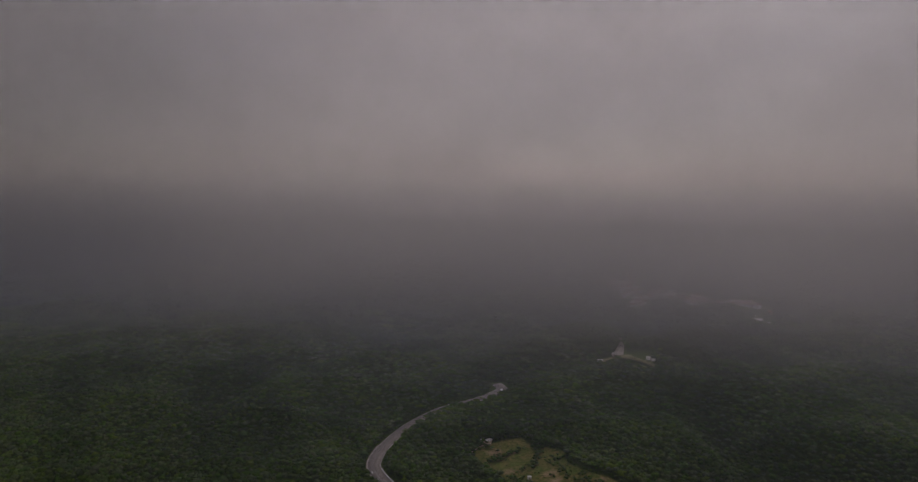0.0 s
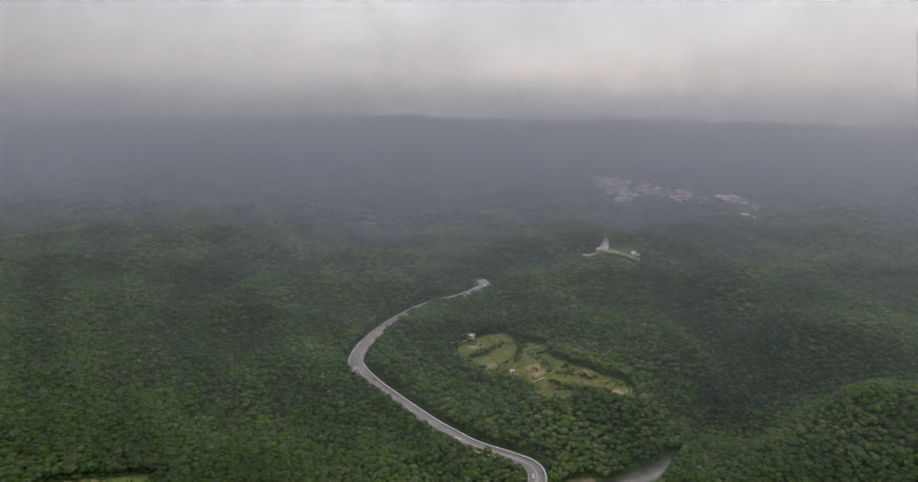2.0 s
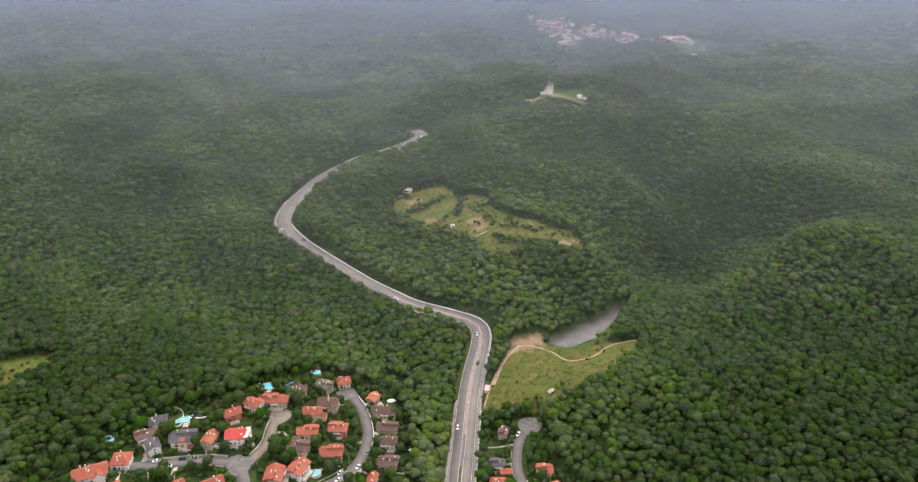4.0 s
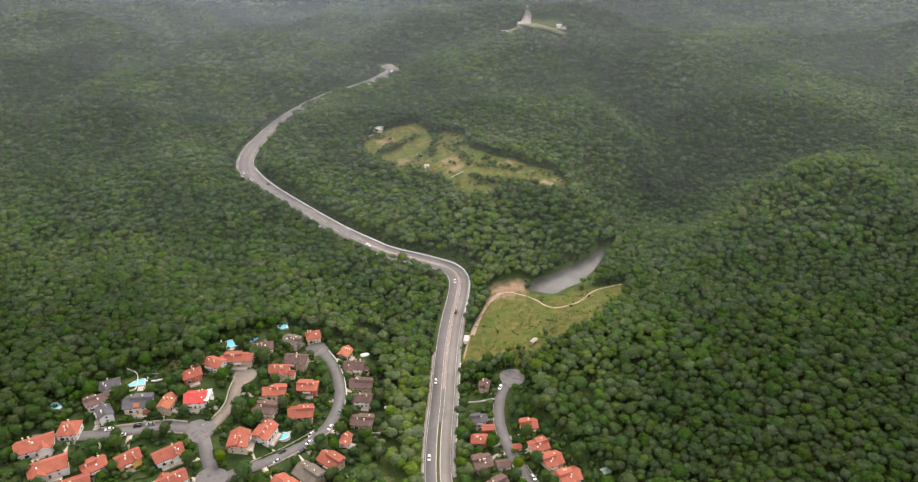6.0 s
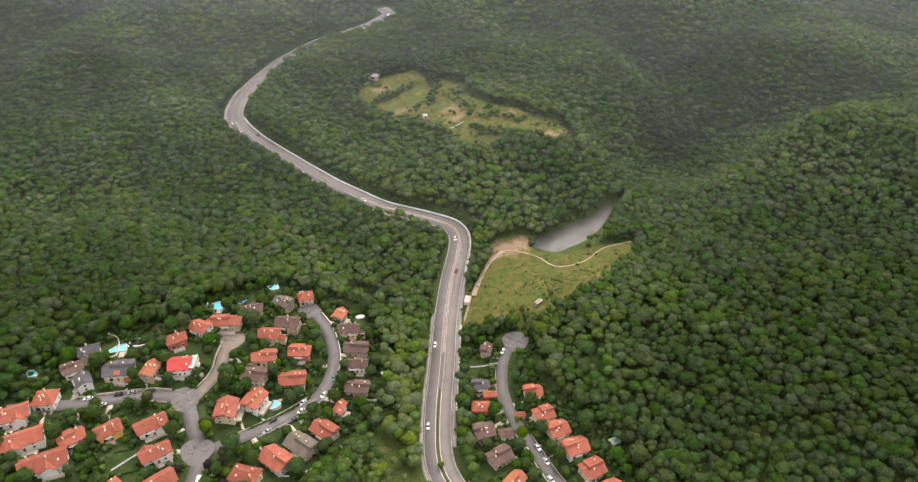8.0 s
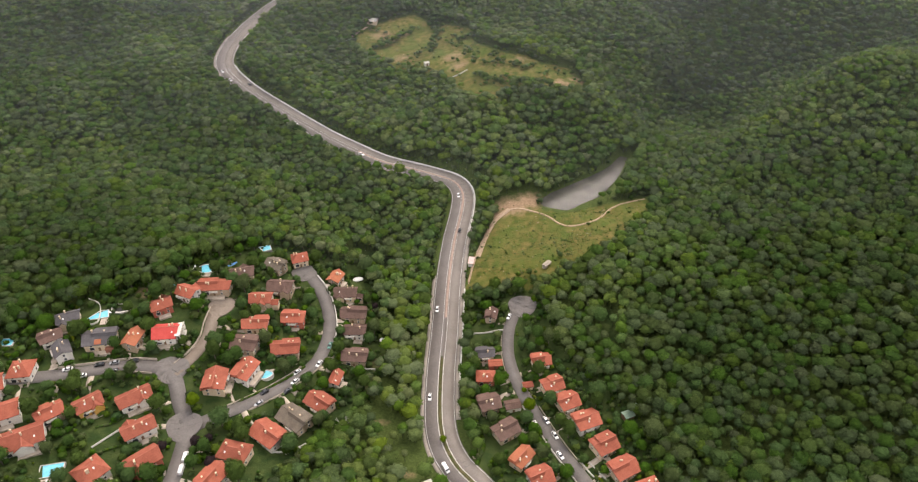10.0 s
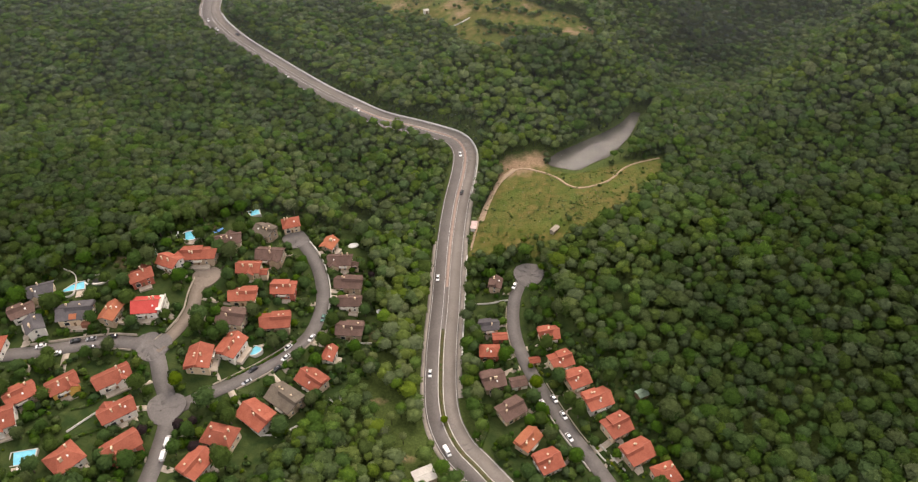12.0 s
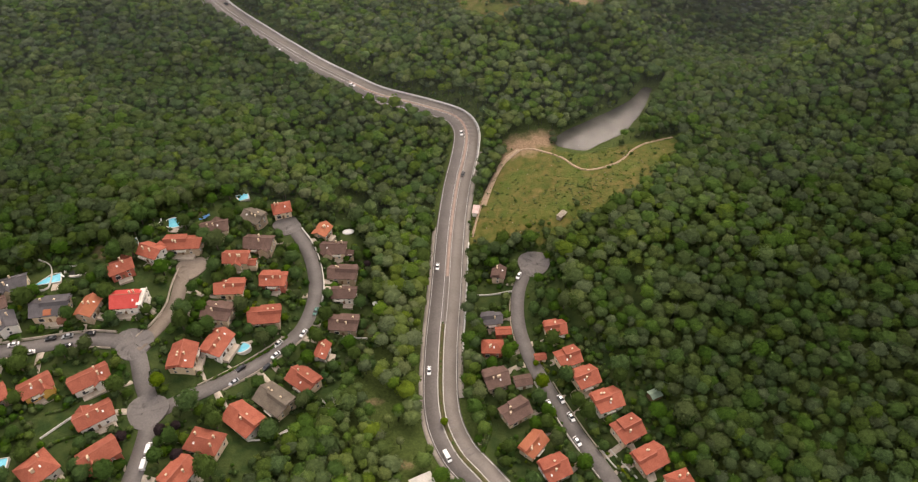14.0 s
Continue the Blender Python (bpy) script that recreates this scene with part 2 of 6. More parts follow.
# ---- the lie of the land ----
RISES = [  # x, y, spread, height of each swell or hollow
    (-420, 380, 150, 36), (-240, 380, 70, -12), (-200, 450, 60, 18), (-110, 380, 60, -11), (-180, 350, 50, -1), (30, 330, 90, -23),
    (150, 380, 90, 15), (330, 400, 150, 26), (-300, 530, 110, -21), (-140, 510, 60, -13), (-60, 460, 70, -14), (30, 470, 60, 11),
    (95, 480, 60, -7), (210, 520, 100, 1), (-400, 680, 150, 7), (-240, 640, 90, 15), (-120, 620, 80, -14)]
RISES_BEYOND = [
    (-20, 640, 70, 25), (40, 570, 55, -20), (120, 650, 70, -14), (230, 680, 110, -11), (400, 700, 160, 34), (-280, 830, 160, -34),
    (-80, 800, 130, 3), (100, 830, 130, 23), (280, 880, 150, -30), (-480, 950, 200, 50), (-200, 1000, 170, 25), (30, 1000, 150, 46),
    (300, 1080, 200, 33), (520, 950, 200, 36),
    (190, 595, 42, 31), (265, 600, 60, 23), (230, 705, 42, -15), (112, 785, 30, -10), (215, 815, 36, -12), (255, 900, 45, 15), (258, 780, 50, 18), (110, 830, 45, -14), (128, 655, 34, -25), (165, 705, 40, -16), (95, 622, 26, -7), (13, 617, 22, 9), (340, 840, 50, -14), (-330, 590, 50, -18), (-400, 730, 45, -16), (-440, 800, 45, 14), (-200, 760, 45, 8), (205, 800, 50, 14), (58, 745, 34, 8), (170, 900, 50, 10), (-395, 770, 45, 11), (-375, 870, 50, 12), (-300, 960, 60, 8)]
HILLS_FAR = [
    (-900, 700, 260, 45), (900, 800, 300, 60), (-50, 1330, 380, 18), (-650, 1250, 380, 26), (700, 1300, 300, 25), (-300, 1600, 240, 20), (-900, 1700, 400, 35), (-100, 1250, 160, 12), (900, 1700, 380, 45),
    (250, 1350, 150, 4), (75, 1850, 130, 38), (-350, 2500, 420, 25), (700, 2900, 420, 30), (1800, 2600, 700, 45), (-1700, 2800, 700, 45), (100, 3900, 700, 40),
    (1300, 4200, 800, 50), (-1300, 4300, 800, 50)]


RAVINES = [([(73, 641), (98, 674), (122, 698), (118, 724), (112, 772), (111, 820), (112, 880), (106, 950)], 20, 10), ([(122, 698), (147, 703), (193, 706), (240, 706), (310, 690), (400, 700)], 24, 3),
           ([(-445, 620), (-468, 720), (-480, 814), (-457, 884), (-414, 965), (-359, 1047), (-318, 1086)], 32, 22), ([(-318, 1086), (-195, 1092), (-112, 1135), (-59, 1383)], 45, 20)]  # line, width, depth


def ravine(x, y):
    z = np.zeros_like(x, dtype=float)
    for pts, wide, deep in RAVINES:
        d2 = np.full(x.shape, 1e12)
        for (ax, ay), (bx, by) in zip(pts, pts[1:]):
            ux, uy = bx - ax, by - ay
            t = np.clip(((x - ax) * ux + (y - ay) * uy) / (ux * ux + uy * uy), 0, 1)
            d2 = np.minimum(d2, (x - ax - t * ux) ** 2 + (y - ay - t * uy) ** 2)
        z -= deep / (1 + d2 / wide**2) ** 1.5
    return z


def swell(x, y, rows):
    z = np.zeros_like(x, dtype=float)
    for cx, cy, s, a in rows:
        z += a * np.exp(-((x - cx) ** 2 + (y - cy) ** 2) / (2.0 * s * s))
    return z


def land(x, y):
    x, y = np.asarray(x, float), np.asarray(y, float)
    return 20 + ravine(x, y) + swell(x, y, RISES) + swell(x, y, RISES_BEYOND) + swell(x, y, HILLS_FAR) * np.clip((np.hypot(x + 60, y - 600) - 350) / 450, 0, 1)


def roughness(x, y):
    """Small unevenness of the forest floor, gullies farther off."""
    a = np.sin(x * 0.031 + 1.3 * np.sin(y * 0.017)) * np.sin(y * 0.027 + 1.1 * np.sin(x * 0.021 + 2))
    b = np.sin(x * 0.0093 + 2.1 * np.sin(y * 0.0061 + 1)) * np.sin(y * 0.0082 + 1.7 * np.sin(x * 0.0054))
    far = np.clip((y - 650) / 600, 0, 1)
    return (1.6 + 2.0 * np.clip((y - 520) / 150, 0, 1)) * a + far * (9 * a + 20 * b)


def spline(points, step=4.0):
    """A smooth line through the points, with a point about every step metres."""
    p = np.array(points, float)
    p = np.vstack([2 * p[0] - p[1], p, 2 * p[-1] - p[-2]])
    out = []
    for a, b, c, d in zip(p, p[1:], p[2:], p[3:]):
        k = max(2, int(np.linalg.norm(c - b) / step))
        t = (np.arange(k) / k)[:, None]
        out.append(0.5 * (2 * b + (c - a) * t + (2 * a - 5 * b + 4 * c - d) * t**2 + (3 * b - a - 3 * c + d) * t**3))
    return np.vstack(out + [p[-2:-1]])


def smooth_run(z, k):
    pad = np.r_[np.full(k, z[0]), z, np.full(k, z[-1])]
    return np.convolve(pad, np.ones(2 * k + 1) / (2 * k + 1), "valid")


HIGHWAY = [(-8, 150), (-12, 240), (-28, 290), (-46, 320), (-61, 340), (-71, 353), (-77, 371), (-78, 401), (-76.5, 435), (-75, 473), (-72, 505),
           (-67.5, 532), (-67, 549), (-73, 561), (-88, 569), (-100, 574.5), (-122, 585), (-142, 599), (-165, 614.5), (-198, 640), (-232, 669),
           (-256, 700), (-262, 730), (-258, 770), (-245, 816), (-226, 848), (-205, 869), (-180, 879), (-162, 888), (-148, 900), (-142, 912),
           (-151, 926)]
STREET_EAST = [(-154, 467), (-146, 458), (-139, 444), (-135, 427), (-136, 411), (-140, 400), (-150, 387), (-159, 377.5), (-169, 369), (-177, 363), (-184, 357)]
STREET_SOUTH = [(-190, 280), (-183, 310), (-182, 331), (-183, 350), (-185, 360), (-191, 371), (-197, 383), (-204, 387), (-216, 387), (-230, 383.5), (-246, 379), (-275, 372)]
STREET_WEST = [(-198, 385), (-192, 395), (-188.5, 407), (-189, 419), (-188, 429)]
STREET_RIGHT = [(-33, 453), (-38.5, 444), (-43, 432), (-44, 415), (-41, 399), (-36, 385), (-30, 371), (-24, 358), (-18, 347), (-12, 335), (0, 310), (8, 285)]
LINES = {}
for key, pts, wide in (("highway", HIGHWAY, 14.6), ("east", STREET_EAST, 6.4), ("south", STREET_SOUTH, 6.6), ("west", STREET_WEST, 6.0), ("right", STREET_RIGHT, 6.0)):
    line = spline(pts, 3.0)
    LINES[key] = (line, smooth_run(land(line[:, 0], line[:, 1]), 12 if key == "highway" else 2), wide)

PADS = {"right": (-35.0, 447.5, 7.6), "east": (-154.5, 466.5, 6.6), "west": (-187.0, 426.5, 6.6)}  # turning places at the streets' ends


def pad_level(key):
    line, zs, _ = LINES[key]
    return float(zs[np.hypot(line[:, 0] - PADS[key][0], line[:, 1] - PADS[key][1]).argmin()])


MEADOW = [(-66, 462), (-61, 491), (-50, 515), (-40, 534), (-20, 533), (-17, 524), (-2, 520), (25, 531), (52, 540), (43, 513), (19, 488), (8, 474), (-9, 471), (-21, 463), (-32, 459), (-51, 463)]
CLEARING = [(-157, 738), (-154, 760), (-139, 771), (-130, 779), (-109, 783), (-95, 763), (-86, 748), (-82, 759), (-61, 742), (-57, 713), (-42, 696), (-32, 685), (-18, 679), (-9, 667), (14, 661), (19, 652),
            (22, 631), (5, 625), (-10, 633), (-21, 635), (-29, 641), (-36, 634), (-42, 626), (-58, 629), (-67, 643), (-77, 660), (-84, 674), (-107, 692), (-123, 699), (-140, 717), (-153, 727)]
FIELD_WEST = [(-400, 430), (-371, 448), (-348, 470), (-340, 452), (-345, 436), (-346, 410), (-354, 385), (-400, 370)]
POND = [(-16, 529), (-2, 525), (8, 532), (20, 540), (28, 551), (36, 564), (46, 588), (41, 590), (33, 577), (20, 565), (1, 551.5), (-11, 543), (-18, 534)]
VILLAGE_LEFT = [(-283, 398), (-250, 425), (-222, 440), (-205, 461), (-178, 488), (-150, 490), (-118, 476), (-107, 440), (-107, 400), (-118, 372), (-132, 350), (-146, 318), (-300, 318), (-300, 380)]
VILLAGE_RIGHT = [(-62, 450), (-38, 462), (-24, 447), (-19, 416), (-2, 392), (13, 370), (24, 325), (-46, 322), (-58, 345), (-64, 380)]
WATER_Z = 11.6


def inside(x, y, poly):
    x, y = np.asarray(x, float), np.asarray(y, float)
    hit = np.zeros(x.shape, bool)
    for (ax, ay), (bx, by) in zip(poly, poly[1:] + poly[:1]):
        cross = (ay > y) != (by > y)
        hit ^= cross & (x < (bx - ax) * (y - ay) / ((by - ay) or 1e-9) + ax)
    return hit


def edge_distance(x, y, poly):
    """Distance to a polygon's outline, positive inside."""
    x, y = np.asarray(x, float), np.asarray(y, float)
    d = np.full(x.shape, 1e9)
    for (ax, ay), (bx, by) in zip(poly, poly[1:] + poly[:1]):
        ux, uy = bx - ax, by - ay
        t = np.clip(((x - ax) * ux + (y - ay) * uy) / (ux * ux + uy * uy + 1e-9), 0, 1)
        d = np.minimum(d, np.hypot(x - ax - t * ux, y - ay - t * uy))
    return np.where(inside(x, y, poly), d, -d)


def line_distance(x, y, key):
    """Distance to a road's middle, and the road's height there."""
    line, zs, _ = LINES[key]
    x, y = np.asarray(x, float).ravel(), np.asarray(y, float).ravel()
    best, height = np.full(x.shape, 1e9), np.zeros(x.shape)
    near = (x > line[:, 0].min() - 60) & (x < line[:, 0].max() + 60) & (y > line[:, 1].min() - 60) & (y < line[:, 1].max() + 60)
    idx = np.nonzero(near)[0]
    for chunk in np.array_split(idx, max(1, len(idx) // 4000)):
        d = np.hypot(x[chunk, None] - line[None, :, 0], y[chunk, None] - line[None, :, 1])
        k = d.argmin(1)
        best[chunk], height[chunk] = d[np.arange(len(chunk)), k], zs[k]
    return best, height


def ground_height(x, y):
    """The ground as built: the land, levelled under roads, hollowed under the pond."""
    x, y = np.asarray(x, float), np.asarray(y, float)
    shape = x.shape
    x, y = x.ravel(), y.ravel()
    calm = np.ones(len(x))
    for poly in (VILLAGE_LEFT, VILLAGE_RIGHT, MEADOW, CLEARING):
        calm = np.minimum(calm, np.clip(-edge_distance(x, y, poly) / 25, 0, 1))
    z = land(x, y) + roughness(x, y) * calm
    total, level, most = np.zeros(len(x)), np.zeros(len(x)), np.zeros(len(x))
    for key in ("highway", "east", "south", "west", "right"):
        d, h = line_distance(x, y, key)
        half = LINES[key][2] / 2
        w = np.clip(1 - (d - half - 1.5) / (9.0 if key == "highway" else 5.0), 0, 1)
        w = w * w * (3 - 2 * w)
        near = w**3 + 30.0 * (d < half + 1.2)
        total, level, most = total + near, level + near * h, np.maximum(most, w)
        if key in PADS:
            d = np.hypot(x - PADS[key][0], y - PADS[key][1])
            w = np.clip(1 - (d - PADS[key][2] - 1.0) / 5.0, 0, 1)
            w = w * w * (3 - 2 * w)
            near = 3 * w**3
            total, level, most = total + near, level + near * pad_level(key), np.maximum(most, w)
    z = z * (1 - most) + (level / np.maximum(total, 1e-6) - 0.3) * most
    d = edge_distance(x, y, POND)
    w = np.clip((d + 3) / 5, 0, 1)
    z = np.where(d > -3, z * (1 - w) + (WATER_Z - 1.2) * w, z)
    shore = np.clip((d + 12) / 12, 0, 1) * (d <= -3)
    z = np.where(d <= -3, z * (1 - shore) + np.maximum(z, WATER_Z + 0.2) * shore, z)
    return z.reshape(shape)


def stretch(lo, hi, step, outer, grow):
    a, s = [lo], step
    while a[-1] > outer[0]:
        s *= grow
        a.append(a[-1] - s)
    b, s = [hi], step
    while b[-1] < outer[1]:
        s *= grow
        b.append(b[-1] + s)
    return np.r_[a[::-1], np.arange(lo + step, hi, step), b]


gx, gy = stretch(-420, 260, 3.5, (-4700, 4700), 1.09), stretch(300, 960, 3.5, (-2500, 4700), 1.07)
GX, GY = np.meshgrid(gx, gy)
GZ = ground_height(GX, GY)
V = np.stack([GX, GY, GZ], -1).reshape(-1, 3)
idx = np.arange(V.shape[0]).reshape(GX.shape)
F = np.stack([idx[:-1, :-1], idx[:-1, 1:], idx[1:, 1:], idx[1:, :-1]], -1).reshape(-1, 4)


def cover(polys, soft):
    d = np.max([edge_distance(V[:, 0], V[:, 1], p) for p in polys], 0)
    return np.clip(0.5 + d / soft, 0, 1)


soil = np.zeros(len(V))
for cx, cy, r in ((-36, 531, 11), (-25, 534, 10), (-44, 524, 5), (5, 639, 10), (17, 647, 7), (-135, 752, 12), (-118, 750, 7), (-74, 698, 11), (-70, 682, 10), (-116, 713, 8), (-24, 673, 7), (-104, 373, 4), (-90, 345, 4), (-194, 462, 5), (-107, 411, 6), (-112, 398, 5), (-224, 431, 7)):
    soil = np.maximum(soil, np.clip(1.1 - np.hypot(V[:, 0] - cx, (V[:, 1] - cy) * 1.3) / r * 0.6, 0, 1) * (0.85 if 500 < cy < 600 else 0.62))
ground = new("ground", array_mesh("ground", V, F, M_GROUND, {
    "meadow": cover([MEADOW, CLEARING, FIELD_WEST], 8), "lawn": cover([VILLAGE_LEFT, VILLAGE_RIGHT, [(-136, 490), (-118, 502), (-103, 488), (-118, 476)], [(2, 436), (11, 436), (10, 408), (2, 408)]], 14), "soil": soil}, True))
tagged(ground, "rolling green ground of forest floor, meadows and lawns", "ground", kind="structure")


# ---- roads ----
def ribbon(name, line, zs, left, right, lift, mat, thick=0.3, parent=None, first=0, last=None):
    """A strip along a line, from left to right of its middle (metres, positive to the right of its run)."""
    p, z = line[first:last], zs[first:last]
    d = np.gradient(p, axis=0)
    d /= np.linalg.norm(d, axis=1)[:, None] + 1e-9
    side = np.stack([d[:, 1], -d[:, 0]], -1)
    n = len(p)
    a, b = p + side * left, p + side * right
    top = np.vstack([np.c_[a, z + lift], np.c_[b, z + lift], np.c_[a, z + lift - thick], np.c_[b, z + lift - thick]])
    i = np.arange(n - 1)
    quads = [np.stack([u * n + i, u * n + i + 1, v * n + i + 1, v * n + i], -1) for u, v in ((0, 1), (2, 0), (1, 3))]
    f = np.vstack(quads)
    if np.mean(right) > np.mean(left):
        f = f[:, ::-1]
    ob = new(name, array_mesh(name, top, f, mat))
    ob.parent = parent
    return ob


hw, hz, _ = LINES["highway"]
road = ribbon("road", hw, hz, -7.3, 7.3, 0.0, M_ASPHALT)
tagged(road, "grey asphalt main road winding through the forest", "road", kind="structure")
for key, half, label in (("east", 3.2, "grey asphalt village street ending in a turning circle"), ("south", 3.3, "grey asphalt village street between red-roofed houses"),
                         ("west", 3.0, "grey asphalt lane to a small turning circle"), ("right", 3.0, "grey asphalt dead-end street beside the main road")):
    line, zs, _ = LINES[key]
    lift = {"east": 0.02, "south": 0.0, "west": 0.04, "right": 0.0}[key]
    tagged(ribbon("street", line, zs, -half, half, lift + 0.05, M_SANDY if key == "west" else M_STREET), label, "street", kind="structure")


# ---- woodland ----
def crown_template(rng, leaves, lumps, leaf, flat=0.85, segs=8, rings=(-18, 16, 48)):
    """Leaves over a lumpy crown of radius about 1, with the leafy mass under them: vertices in threes."""
    d = rng.normal(size=(lumps, 3))
    d[:, 2] = np.abs(d[:, 2]) * 1.1
    d /= np.linalg.norm(d, axis=1)[:, None]
    centres = np.vstack([d * rng.uniform(0.5, 0.66, (lumps, 1)), (0, 0, 0)])
    radii = np.append(rng.uniform(0.3, 0.44, lumps), 0.78)

    def reach(way):
        along = centres @ way
        inner = radii**2 - (centres**2).sum(1) + along**2
        return float(np.max(np.where(inner > 0, along + np.sqrt(np.maximum(inner, 0)), 0)))
    tris = []
    while len(tris) < leaves:
        d = rng.normal(size=3)
        d /= np.linalg.norm(d)
        if d[2] < -0.3:
            continue
        p = d * reach(d) * rng.uniform(0.93, 1.1)
        k = int(np.argmin(np.linalg.norm(p - centres, axis=1) / radii))
        nrm = p - centres[k]
        nrm = nrm / np.linalg.norm(nrm) + rng.normal(size=3) * 0.36
        nrm /= np.linalg.norm(nrm)
        u = np.cross(nrm, rng.normal(size=3))
        u /= np.linalg.norm(u)
        w = np.cross(nrm, u)
        s = leaf * rng.uniform(0.65, 1.35)
        tris.append([p + u * s, p - u * s * 0.55 + w * s * 0.8, p - u * s * 0.5 - w * s * 0.85])
    # the leafy mass, which follows the lumps
    rows = []
    for el in rings:
        ways = [np.array((math.cos(radians(el)) * math.cos(q), math.cos(radians(el)) * math.sin(q), math.sin(radians(el)))) for q in np.arange(segs) * 2 * math.pi / segs + el]
        rows.append([w_ * reach(w_) * 0.95 for w_ in ways])
    top = np.array((0, 0, 0.95 * reach(np.array((0.0, 0.0, 1.0)))))
    for a, b in zip(rows, rows[1:] + [None]):
        for i in range(segs):
            j = (i + 1) % segs
            tris += [[a[i], a[j], top]] if b is None else [[a[i], a[j], b[j]], [a[i], b[j], b[i]]]
    t = np.array(tris).reshape(-1, 3)
    t[:, 2] *= flat
    return t


def dome_of(t):
    """Directions outward from a crown's middle, leaning upward."""
    d = t - (0, 0, -0.35)
    return d / np.linalg.norm(d, axis=1)[:, None]


def trunk_tris(h, r):
    a = [0, 2.1, 4.2]
    lo, hi = [(r * math.cos(q), r * math.sin(q), 0) for q in a], [(0.4 * r * math.cos(q), 0.4 * r * math.sin(q), h) for q in a]
    out = []
    for i in range(3):
        j = (i + 1) % 3
        out += [lo[i], lo[j], hi[j], lo[i], hi[j], hi[i]]
    return np.array(out)


def scatter(rng, x0, x1, y0, y1, step, west, east):
    """Jittered places on a staggered grid, within the wedge that opens to the north."""
    xs, ys = np.meshgrid(np.arange(x0, x1, step), np.arange(y0, y1, step * 0.9))
    xs = xs + (np.arange(xs.shape[0]) % 2)[:, None] * step / 2
    xs, ys = (v.ravel() + rng.uniform(-0.42, 0.42, v.size) * step for v in (xs, ys))
    keep = (xs > -69 - west * ys) & (xs < -69 + east * ys)
    return xs[keep], ys[keep]


def open_ground(x, y, margin=3.2):
    """True where the wood may grow."""
    ok = np.ones(x.shape, bool)
    for poly, m in ((MEADOW, 1), (CLEARING, 1), (FIELD_WEST, 1), (VILLAGE_LEFT, -2), (VILLAGE_RIGHT, -2)):
        ok &= edge_distance(x, y, poly) < m * -1.0 if m > 0 else edge_distance(x, y, poly) < 2
    north_bank = y > 530 + (x + 17) * 0.97
    ok &= edge_distance(x, y, POND) < np.where(north_bank, -0.5, -5.0)
    for key in LINES:
        ok &= line_distance(x, y, key)[0] > LINES[key][2] / 2 + margin + np.clip((y - 500) / 120, 0, 1.4)
    for bx, by, r in BARE:
        ok &= np.hypot(x - bx, y - by) > r
    return ok


TOWN_GROUND = [(84, 1850, 35), (92, 1780, 38), (100, 1710, 38), (106, 1660, 38), (70, 1610, 30), (140, 1700, 32), (175, 1745, 30), (212, 1715, 30), (222, 1640, 32), (250, 1605, 28), (265, 1560, 28), (280, 1515, 28), (310, 1485, 36), (340, 1480, 34), (300, 1440, 26), (330, 1435, 26), (295, 1360, 16), (285, 1300, 16), (275, 1240, 14)]
BARE = [(14, 938, 13), (-2, 938, 11), (30, 928, 13), (46, 922, 11), (18, 928, 9), (-35, 447.5, 10), (-154.5, 466.5, 9), (-187, 426.5, 9), (-201, 452, 6.5), (-178, 480, 5.5), (-189, 458, 5), (-216, 436, 6), (-129, 478, 7), (-98, 372, 5.5), (-93, 357, 5), (-103, 393, 4.5), (-111, 382, 4.5), (-86, 352, 4), (-104, 374, 5), (-101, 366, 4), (-90, 345, 6), (-107, 411, 4.5), (-84, 338, 6), (-112, 398, 3.5), (-120, 492, 6), (-129, 495, 6), (-111, 486, 5), (6, 431, 3.5), (6, 421, 3), (6, 412, 3), (-36, 531, 12), (-22, 535, 8), (14, 955, 15), (40, 940, 16), (-6, 950, 13), (15, 975, 8), (16, 990, 6), (17, 1005, 5), (18, 1020, 5), (19, 1035, 5), (20, 1050, 5), (20, 1065, 5)]


